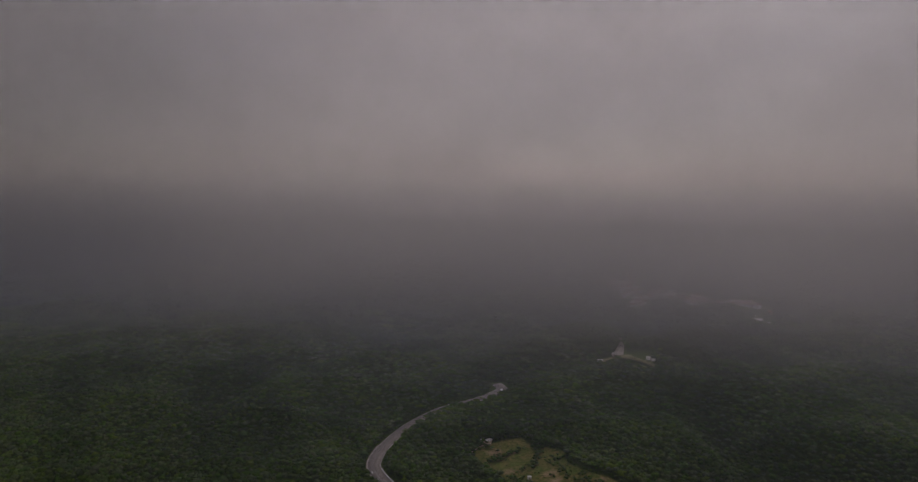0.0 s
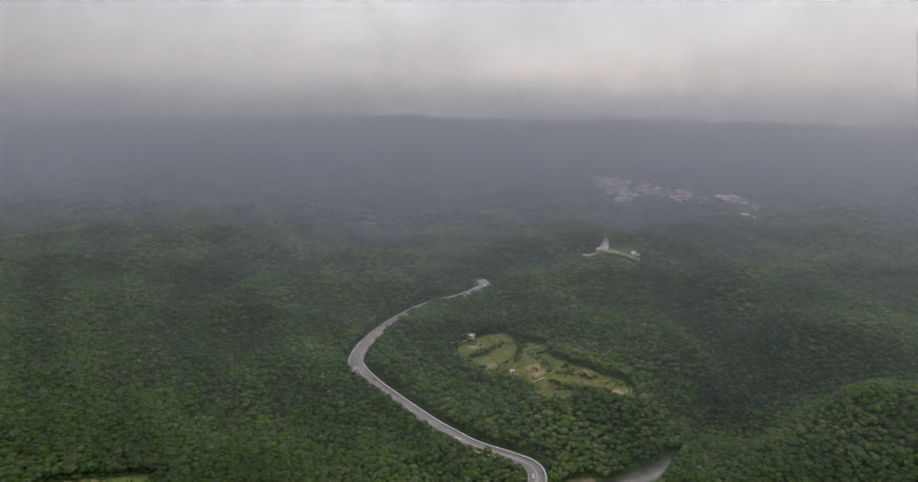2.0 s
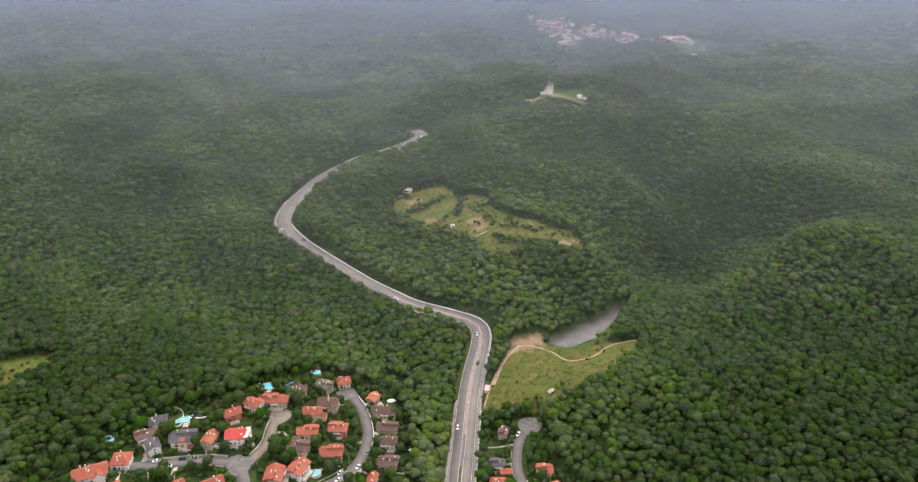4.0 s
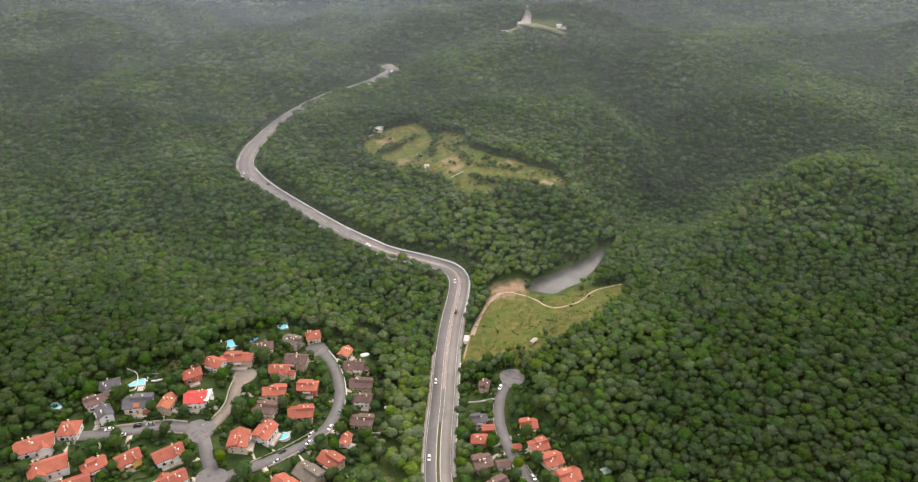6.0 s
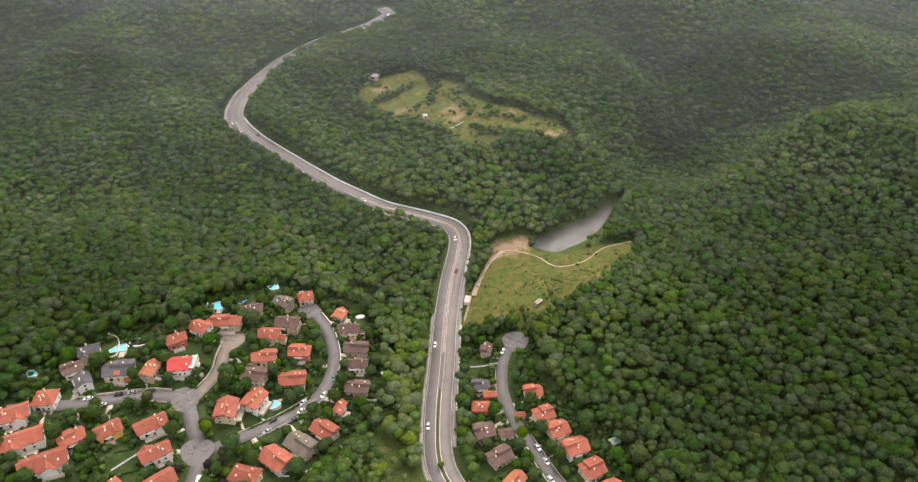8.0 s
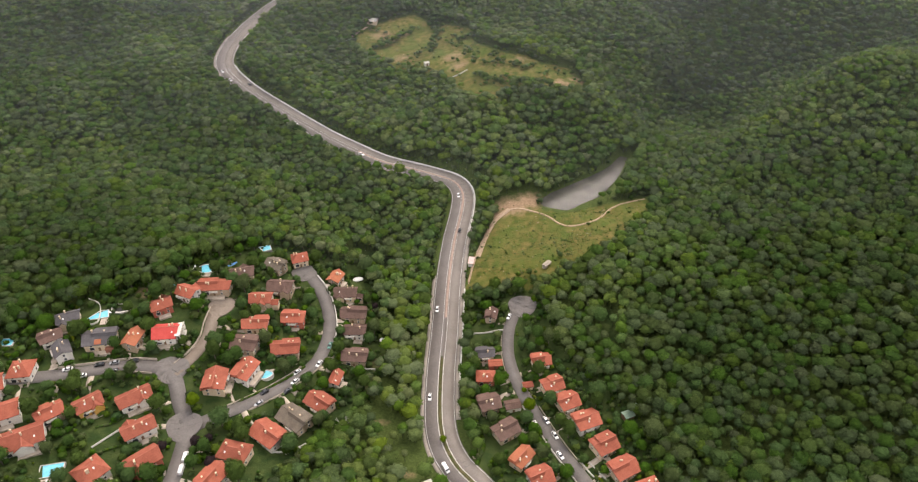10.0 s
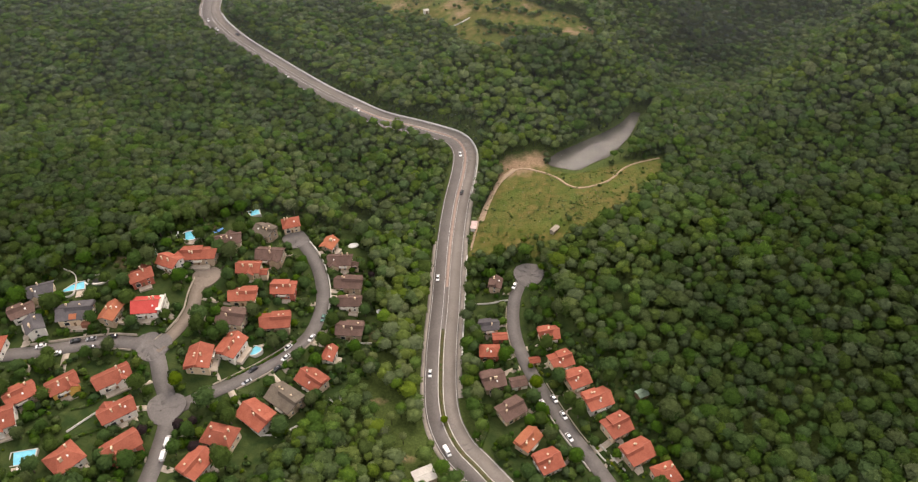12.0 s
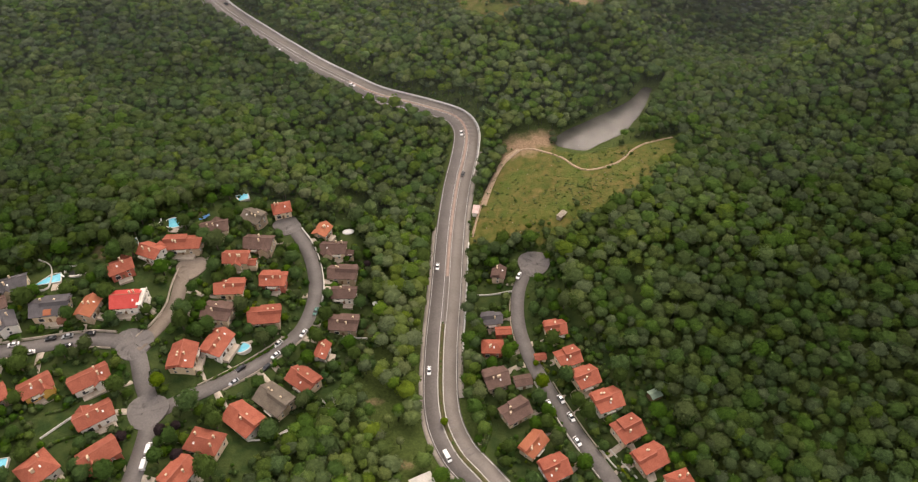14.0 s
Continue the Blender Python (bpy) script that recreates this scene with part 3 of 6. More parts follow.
def plant(name, rng, x, y, size, templates, tint, trunks, mat, label, lift=3.0, squat=1.0):
    """One mesh of many trees standing on the ground."""
    z = ground_height(x, y)
    chunks, tints, domes, hues = [], [], [], []
    round_ = [dome_of(t) for t in templates]
    for k, (px, py, pz, s) in enumerate(zip(x, y, z, size)):
        which = rng.integers(len(templates))
        t, o = templates[which], round_[which]
        a = rng.uniform(0, 2 * math.pi)
        c, q = math.cos(a), math.sin(a)
        tall = s * squat * rng.uniform(0.8, 1.1)
        rise = lift + squat * (2.2 + 0.3 * s + rng.uniform(-0.6, 0.6)) if lift >= 1.5 else lift + 0.5 * s * rng.uniform(0.8, 1.2)
        v = np.empty_like(t)
        v[:, 0], v[:, 1], v[:, 2] = px + s * (c * t[:, 0] - q * t[:, 1]), py + s * (q * t[:, 0] + c * t[:, 1]), pz + rise + tall * t[:, 2]
        chunks.append(v)
        domes.append(np.stack([c * o[:, 0] - q * o[:, 1], q * o[:, 0] + c * o[:, 1], o[:, 2]], -1))
        tints.append(np.full(len(v), tint[k]))
        hues.append(np.full(len(v), rng.random()))
        if trunks:
            w = trunk_tris(rise, 0.2) + (px, py, pz - 0.2)
            chunks.append(w)
            tints.append(np.zeros(len(w)))
            hues.append(np.zeros(len(w)))
            domes.append(np.zeros((len(w), 3)))
    v = np.vstack(chunks)
    ob = new(name, array_mesh(name, v, np.arange(len(v)).reshape(-1, 3), mat, {"tint": np.concatenate(tints), "hue": np.concatenate(hues), "dome": np.vstack(domes)}))
    return tagged(ob, label, "forest", kind="stuff")


# x, y, spreads, tint change: positive for light young stands, negative rows darken
STAND_TINTS = [(-97, 390, 18, 60, 0.3), (-84, 400, 7, 50, 0.3), (-92, 345, 18, 25, 0.35), (12, 432, 9, 28, 0.5), (-20, 440, 10, 16, 0.25), (-50, 545, 12, 12, 0.4), (60, 530, 14, 14, 0.2), (100, 560, 60, 40, 0.12), (-95, 470, 10, 30, 0.25), (190, 390, 110, 90, -0.45), (110, 360, 90, 75, -0.48), (230, 480, 110, 80, -0.3), (-330, 440, 70, 60, -0.2), (-330, 480, 80, 60, -0.2), (-330, 560, 90, 60, -0.12), (-60, 600, 40, 25, 0.12)]


def tree_tint(rng, x, y):
    """Lighter and darker stands, with single trees that differ."""
    stand = 0.5 + 0.22 * np.sin(x * 0.023 + 1.7 * np.sin(y * 0.011)) * np.sin(y * 0.019 + 1.2 * np.sin(x * 0.013 + 1)) + 0.1 * np.sin(x * 0.07 + y * 0.05)
    for cx, cy, rx, ry, more in STAND_TINTS:
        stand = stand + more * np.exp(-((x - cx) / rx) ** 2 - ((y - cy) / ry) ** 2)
    mixed = 0.14 + 0.13 * np.exp(-((x + 97) / 24) ** 2 - ((y - 390) / 70) ** 2)  # scrubby ground beside the highway
    return np.clip(stand + rng.normal(0, 1, x.shape) * mixed, 0, 1)


rng = np.random.default_rng(7)
CLOSE = [crown_template(rng, 118, 12, 0.15, flat) for flat in (0.7, 0.75, 0.8, 0.9, 1.05, 0.72, 0.65)]
NEAR = [crown_template(rng, 52, 10, 0.21, flat, 7, (-12, 32)) for flat in (0.7, 0.75, 0.8, 0.95, 0.72, 0.62)]
MID = [crown_template(rng, 24, 8, 0.29, flat, 6, (-5, 40)) for flat in (0.62, 0.7, 0.66, 0.8)]
FAR = [crown_template(rng, 20, 6, 0.33, flat, 5, (10,)) for flat in (0.6, 0.66, 0.7)]
DIM = [crown_template(rng, 10, 4, 0.55, 0.85, 5, (10,)) for _ in range(4)]


x, y = scatter(rng, -760, 480, 318, 800, 4.25, 0.92, 0.68)
k = open_ground(x, y)
x, y, pick = x[k], y[k], rng.random(k.sum())
size = np.clip(rng.lognormal(1.1, 0.27, len(x)), 1.6, 5.0)
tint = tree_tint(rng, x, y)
first, last = 1 - np.clip((y - 450) / 60, 0, 1), np.clip((y - 600) / 80, 0, 1)
for sel, kit, trunks, label in ((pick < first, CLOSE, True, "dense green broadleaf forest covering the near hills"),
                                ((pick >= first) & (pick < 1 - last), NEAR, True, "rounded green crowns of the broadleaf forest beside the road"),
                                (pick >= np.maximum(first, 1 - last), MID, False, "green forest round a farther clearing")):
    plant("woodland", rng, x[sel], y[sel], size[sel], kit, tint[sel], trunks, M_LEAF, label)
x, y = scatter(rng, -1200, 850, 800, 1180, 5.6, 0.92, 0.68)
k = open_ground(x, y)
x, y = x[k], y[k]
size = np.clip(rng.lognormal(1.33, 0.25, len(x)), 2.2, 6.0)
pine = (x > 24 + rng.normal(0, 3, len(x))) & (x < 190 + rng.normal(0, 12, len(x))) & (y > 955 + rng.normal(0, 8, len(x)))
plant("woodland", rng, x[~pine], y[~pine], size[~pine], FAR, tree_tint(rng, x, y)[~pine], False, M_LEAF, "green forest on the farther hills", 2.5)
plant("pine_plantation", rng, x[pine], y[pine], size[pine], FAR, rng.uniform(0.2, 0.9, pine.sum()), False, M_PINE, "dark block of planted pines beside a dirt track")
x, y = scatter(rng, -2600, 2000, 1180, 2600, 17, 0.92, 0.72)
k = np.min([np.hypot(x - px, np.where(y < py, 0.45, 0.8) * (y - py)) - r for px, py, r in TOWN_GROUND], 0) > 0
x, y = x[k], y[k]
size = np.clip(rng.normal(9.2, 1.7, len(x)), 6, 13)
plant("woodland", rng, x, y, size, DIM, tree_tint(rng, x, y), False, M_LEAF, "distant forest fading into haze", 1.5, 0.6)


# ---- road furniture ----
def line_index(key, x, y):
    line = LINES[key][0]
    return int(np.hypot(line[:, 0] - x, line[:, 1] - y).argmin())


bend = line_index("highway", -67, 549)
strip_start, strip_end = line_index("highway", -76.5, 445), line_index("highway", -142, 599)
plant_end = line_index("highway", -77.5, 420)
plant_start = line_index("highway", -28, 290)
arm_end = line_index("highway", -256, 700)
M_WORN = surface("worn_asphalt", (0.166, 0.147, 0.13), (0.232, 0.206, 0.183), 1.4, 0.11, 0.9, 0.2)
tagged(ribbon("carriageway", hw, hz, 0.0, 6.55, 0.006, M_WORN, 0.005), "paler worn asphalt of one carriageway", "road", kind="structure")
tagged(ribbon("shoulder", hw, hz, 7.3, 9.6, -0.06, M_SHOULDER, first=line_index("highway", -77, 375), last=bend - 4), "pale worn shoulder along the main road", "shoulder", kind="structure")
tagged(ribbon("shoulder", hw, hz, -9.0, -7.3, -0.06, M_SHOULDER, first=plant_start, last=line_index("highway", -75, 480)), "dusty verge beside the main road", "shoulder", kind="structure")
tagged(ribbon("shoulder", hw, hz, -8.8, -7.3, -0.06, M_SHOULDER, first=bend + 8, last=arm_end + 20), "dusty verge on the inner side of the bend", "shoulder", kind="structure")
for a, b in ((-6.85, -6.65), (6.65, 6.85)):
    tagged(ribbon("road_line", hw, hz, a, b, 0.015, M_LINE, 0.012), "worn white edge line on asphalt", "road marking", kind="structure")
for a in (-1.25, 1.1):
    tagged(ribbon("road_line", hw, hz, a, a + 0.15, 0.015, M_LINE, 0.012, first=plant_start, last=arm_end), "white line beside the median", "road marking", kind="structure")
tagged(ribbon("median_strip", hw, hz, -0.75, 0.75, 0.12, M_STRIP, 0.2, first=strip_start, last=strip_end), "low paved median between the carriageways", "median", kind="structure")
M_PLANTED = surface("planted_strip", (0.05, 0.06, 0.02), (0.12, 0.10, 0.05), 2.0, 0.5, 0.95, 0.6)
planted = tagged(ribbon("median_strip", hw, hz, -0.85, 0.85, 0.1, M_PLANTED, 0.2, first=plant_start, last=plant_end), "planted median strip with soil and low shrubs", "median", kind="structure")
for a in (-1.02, 0.85):
    ribbon("kerb", hw, hz, a, a + 0.17, 0.16, M_CONCRETE, 0.25, parent=planted, first=plant_start, last=plant_end)


M_BARRIER = surface("pale_barrier", (0.62, 0.6, 0.56), (0.8, 0.78, 0.74), 2.0, 0.3, 0.7, 0.1)


def barrier(first, last, off, label):
    """A steel guard rail on posts over a pale concrete footing."""
    thing = new("crash_barrier", None)
    ribbon("rail", hw, hz, off, off + 0.12, 0.82, M_BARRIER, 0.36, thing, first, last)
    ribbon("footing", hw, hz, off - 0.25, off + 0.45, 0.14, M_BARRIER, 0.35, thing, first, last)
    post = None
    for i in range(first, last, 2):
        d = hw[min(i + 1, len(hw) - 1)] - hw[i - 1]
        d /= np.linalg.norm(d)
        at = (hw[i][0] + d[1] * (off + 0.2), hw[i][1] - d[0] * (off + 0.2), hz[i])
        if post is None:
            ob = part("post", box_bm(-0.06, 0.06, -0.06, 0.06, 0, 0.8), M_CONCRETE, thing)
            post = ob.data
        else:
            ob = new("post", post)
            ob.parent = thing
        ob.location = at
    tagged(thing, label, "barrier")


barrier(line_index("highway", -71, 515), line_index("highway", -256, 702), 7.5, "pale guard rail along the outside of the bend")
barrier(line_index("highway", -78, 400), line_index("highway", -75, 470), 9.5, "pale low guard rail beside the road shoulder")

# turning circles
for cx, cy, r, key, label in ((*PADS["right"], "right", "wide asphalt turning area at the street's end"), (*PADS["east"], "east", "asphalt turning area between houses"),
                              (*PADS["west"], "west", "asphalt turning circle between houses"), (-185.5, 358.5, 7.4, "south", "asphalt junction of the village streets"),
                              (-199, 387, 7.4, "south", "asphalt fork of the village streets")):
    ang = np.linspace(0, 2 * math.pi, 37)[:-1]
    rad = np.array((0.3, 0.6, 0.85, 0.99, 1.0))
    square = 1 + 0.1 * np.cos(4 * ang + 0.6) if key == "east" else 1 + 0.06 * np.sin(3 * ang)
    px = np.r_[cx, (cx + r * rad[:, None] * np.cos(ang) * square).ravel()]
    py = np.r_[cy, (cy + r * rad[:, None] * np.sin(ang) * square).ravel()]
    pz = np.maximum(line_distance(px, py, key)[1], ground_height(px, py) + 0.3) + 0.1
    pz[-36:] -= 0.5
    bm = bmesh.new()
    vs = [bm.verts.new(p) for p in zip(px, py, pz)]
    for k in range(36):
        j = (k + 1) % 36
        bm.faces.new([vs[0], vs[1 + k], vs[1 + j]])
        for q in range(4):
            bm.faces.new([vs[1 + 36 * q + k], vs[37 + 36 * q + k], vs[37 + 36 * q + j], vs[1 + 36 * q + j]])
    tagged(mesh_object("turning_circle", bm, M_SANDY if key == "west" else M_STREET), label, "street", kind="structure")

# dirt tracks
M_DRY = surface("dry_grass", (0.11, 0.115, 0.045), (0.19, 0.175, 0.085), 0.6, 0.08, 0.95)
for pts, wide, label in (([(-64, 470), (-60, 488), (-55, 503), (-49, 517), (-43, 525), (-33, 528), (-24, 524), (-15, 518), (-9, 510), (-3, 506.5), (6, 508), (15, 513), (23, 523), (31, 530), (40, 534), (48, 537)], 1.3, "pale trodden dirt track across the meadow"),
                         ([(-58, 490), (-53, 506), (-47, 519), (-38, 528)], 2.8, "broad bare dirt track beside the road"),
                         ([(14, 948), (16, 980), (18, 1010), (20, 1060), (21, 1080)], 6.0, "pale dirt track that widens into a forest clearing"),
                         ([(-17, 944), (0, 942), (18, 939), (38, 931), (56, 925)], 20.0, "dry tan grass of a forest clearing"),
                         ([(-161, 748), (-156, 758), (-150, 766)], 3.0, "pale dirt drive to a hut")):
    line = spline(pts, 2.5)
    gz = np.maximum(ground_height(line[:, 0], line[:, 1]), ground_height(line[:, 0] + wide / 3, line[:, 1]))
    half = np.full((len(line), 1), wide / 2)
    if wide == 6.0:  # funnels out towards the clearing
        half = (1.6 + 10.5 * np.linspace(1, 0, len(line)) ** 3)[:, None]
    mat = M_DRY if wide == 20.0 else M_SHOULDER if pts[0][1] > 900 else M_SOIL
    tagged(ribbon("dirt_track", line, smooth_run(gz, 1), -half, half, 0.3 if pts[0][1] > 900 else 0.12, mat, 1.4 if pts[0][1] > 900 else 0.4), label, "track", kind="structure")

# ---- pond ----
m, n, l, b = material("pond_water", 0.2, 0, 0.25)
tx = noise_tex(n, l, 0.12, 3)
l.new(ramp(n, l, tx.outputs["Fac"], [(0.35, (0.06, 0.06, 0.05)), (0.65, (0.085, 0.082, 0.07))]), b.inputs["Base Color"])
rip = noise_tex(n, l, 1.4, 2)
bumped(n, l, b, rip.outputs["Fac"], 0.08, 0.05)
M_POND = m
bm = bmesh.new()
outline = spline(POND + POND[:1], 3.0)[:-1]
cx, cy = outline.mean(0)
bm.faces.new([bm.verts.new((px + (px - cx) * 0.02, py + (py - cy) * 0.02, WATER_Z)) for px, py in outline])
bmesh.ops.recalc_face_normals(bm, faces=bm.faces)
for f in bm.faces:
    if f.normal.z < 0:
        f.normal_flip()
tagged(mesh_object("water", bm, M_POND), "still grey-green pond below wooded banks", "water", kind="structure")

# ---- garden and house materials ----
M_ROOF_RED = surface("red_roof_tiles", (0.235, 0.06, 0.036), (0.35, 0.108, 0.066), 2.2, 0.35, 0.8, 0.35, vary=0.14)
M_ROOF_ORANGE = surface("orange_roof_tiles", (0.28, 0.088, 0.045), (0.38, 0.135, 0.07), 2.2, 0.35, 0.8, 0.35, vary=0.1)
M_ROOF_BRIGHT = surface("scarlet_roof_tiles", (0.42, 0.045, 0.04), (0.52, 0.08, 0.065), 2.2, 0.35, 0.75, 0.3)
M_ROOF_BROWN = surface("brown_roof_tiles", (0.082, 0.048, 0.038), (0.148, 0.092, 0.074), 2.2, 0.35, 0.85, 0.35, vary=0.12)
M_ROOF_GREY = surface("grey_roof_slates", (0.062, 0.057, 0.06), (0.115, 0.107, 0.11), 2.2, 0.35, 0.8, 0.35, vary=0.1)
M_ROOF_OLIVE = surface("weathered_roof_tiles", (0.10, 0.08, 0.062), (0.165, 0.137, 0.105), 2.2, 0.35, 0.85, 0.35)
ROOFS = {"R": (M_ROOF_RED, "red-tiled"), "O": (M_ROOF_ORANGE, "orange-tiled"), "S": (M_ROOF_BRIGHT, "scarlet-tiled"), "B": (M_ROOF_BROWN, "brown-tiled"), "G": (M_ROOF_GREY, "grey-tiled"), "V": (M_ROOF_OLIVE, "weathered grey-brown tiled")}
WALLS = {"c": (surface("cream_render", (0.55, 0.42, 0.29), (0.7, 0.56, 0.4), 2.0, 0.4, 0.9), "cream walls"),
         "w": (surface("white_render", (0.60, 0.56, 0.50), (0.78, 0.74, 0.67), 2.0, 0.4, 0.9), "white walls"),
         "r": (surface("red_render", (0.33, 0.085, 0.06), (0.45, 0.14, 0.09), 2.0, 0.4, 0.9), "red walls"),
         "y": (surface("ochre_render", (0.50, 0.27, 0.06), (0.64, 0.38, 0.10), 2.0, 0.4, 0.9), "ochre walls"),
         "s": (surface("stone_facing", (0.32, 0.24, 0.165), (0.48, 0.37, 0.27), 1.6, 0.5, 0.95), "stone-faced walls")}
M_RIDGE = surface("ridge_tiles", (0.30, 0.09, 0.06), (0.42, 0.15, 0.1), 3.0, 0.5, 0.85)
M_FRAME = surface("white_frame", (0.6, 0.58, 0.54), (0.75, 0.73, 0.7), 4.0, 0.8, 0.6, 0)
M_PAVING = surface("terrace_paving", (0.36, 0.30, 0.24), (0.52, 0.45, 0.37), 2.0, 0.4, 0.95)
M_TIMBER = surface("brown_timber", (0.12, 0.07, 0.04), (0.22, 0.14, 0.08), 3.0, 0.7, 0.8)
m, n, l, b = material("window_glass", 0.08, 0, 0.6)
b.inputs["Base Color"].default_value = (0.03, 0.035, 0.04, 1)
M_GLASS = m
M_SKYLIGHT = surface("skylight_glass", (0.62, 0.62, 0.6), (0.8, 0.8, 0.78), 4.0, 1.0, 0.3, 0)


def window_meshes(w, h):
    """The frame, one ring with a sill lip, and the pane set back in it, facing -y."""
    t = 0.1
    bm = bmesh.new()
    loops = []
    for y, k in ((-0.1, 0.0), (-0.1, t), (0.0, t), (0.0, 0.0)):
        loops.append([bm.verts.new(p) for p in ((-w / 2 + k, y, k), (w / 2 - k, y, k), (w / 2 - k, y, h - k), (-w / 2 + k, y, h - k))])
    for a, b_ in zip(loops, loops[1:] + loops[:1]):
        for i in range(4):
            j = (i + 1) % 4
            bm.faces.new([a[i], a[j], b_[j], b_[i]])
    bmesh.ops.recalc_face_normals(bm, faces=bm.faces)
    out = []
    for name, b2, mat in (("window_frame", bm, M_FRAME), ("pane", box_bm(-w / 2 + t, w / 2 - t, -0.05, -0.01, t, h - t), M_GLASS)):
        me = bpy.data.meshes.new(name)
        b2.to_mesh(me)
        b2.free()
        me.materials.append(mat)
        out.append(me)
    return out


def add_window(kind, parent, m4):
    ob = new("window", kind[0])
    ob.parent, ob.matrix_basis = parent, m4
    pane = new("pane", kind[1])
    pane.parent = ob


WINDOW, WINDOW_WIDE = window_meshes(1.1, 1.3), window_meshes(2.1, 1.9)


def gable(bm_roof, bm_wall, bm_ridge, x0, x1, y0, y1, eave, rise, ridge_y=None, over=0.65, hip=0.0):
    """A pitched roof over a block, ridge along x; hip: metres by which the ridge is cut back at each end."""
    ry = (y0 + y1) / 2 if ridge_y is None else ridge_y
    top, slab = eave + rise, 0.24
    ax, bx, ay, by = x0 - over, x1 + over, y0 - over, y1 + over
    low_a, low_b = eave - rise * over / max(0.5, ry - y0), eave - rise * over / max(0.5, y1 - ry)
    rows = []
    for dz in (0.0, slab):
        rows.append([bm_roof.verts.new(p) for p in ((ax, ay, low_a + dz), (bx, ay, low_a + dz), (bx, by, low_b + dz), (ax, by, low_b + dz), (ax + hip, ry, top + dz), (bx - hip, ry, top + dz))])
    lo, hi = rows
    quads = ((0, 1, 5, 4), (2, 3, 4, 5))
    for q in quads:
        bm_roof.faces.new([hi[i] for i in q])
        bm_roof.faces.new([lo[i] for i in reversed(q)])
    for tri in ((1, 2, 5), (3, 0, 4)):
        if hip > 0.2:
            bm_roof.faces.new([hi[i] for i in tri])
            bm_roof.faces.new([lo[i] for i in reversed(tri)])
    edges = [(0, 1), (2, 3)] + ([(1, 2), (3, 0)] if hip > 0.2 else [(1, 5), (5, 2), (3, 4), (4, 0)])
    for i, j in edges:
        bm_roof.faces.new([lo[i], lo[j], hi[j], hi[i]])
    b = [bm_wall.verts.new(p) for p in ((x0, y0, -1.5), (x1, y0, -1.5), (x1, y1, -1.5), (x0, y1, -1.5), (x0, y0, eave - 0.02), (x1, y0, eave - 0.02), (x1, y1, eave - 0.02), (x0, y1, eave - 0.02))]
    for f in ((0, 1, 5, 4), (2, 3, 7, 6)):
        bm_wall.faces.new([b[i] for i in f])
    if hip > 0.2:
        bm_wall.faces.new([b[1], b[2], b[6], b[5]])
        bm_wall.faces.new([b[3], b[0], b[4], b[7]])
    else:
        g1, g2 = bm_wall.verts.new((x1, ry, top - 0.05)), bm_wall.verts.new((x0, ry, top - 0.05))
        bm_wall.faces.new([b[1], b[2], b[6], g1, b[5]])
        bm_wall.faces.new([b[3], b[0], b[4], g2, b[7]])
    add_box(bm_ridge, ax + hip, bx - hip, ry - 0.16, ry + 0.16, top + slab - 0.04, top + slab + 0.1)


def cross_gable(bm_roof, bm_wall, bm_ridge, x0, x1, y0, y1, eave, rise, over=0.5):
    """A gable whose ridge runs along y, out from a main roof."""
    turn = Matrix.Rotation(radians(90), 4, "Z")
    pieces = [bmesh.new() for _ in range(3)]
    gable(*pieces, y0, y1, -x1, -x0, eave, rise, over=over)
    for piece, goal in zip(pieces, (bm_roof, bm_wall, bm_ridge)):
        piece.transform(turn)
        me = bpy.data.meshes.new("piece")
        piece.to_mesh(me)
        piece.free()
        goal.from_mesh(me)
        bpy.data.meshes.remove(me)


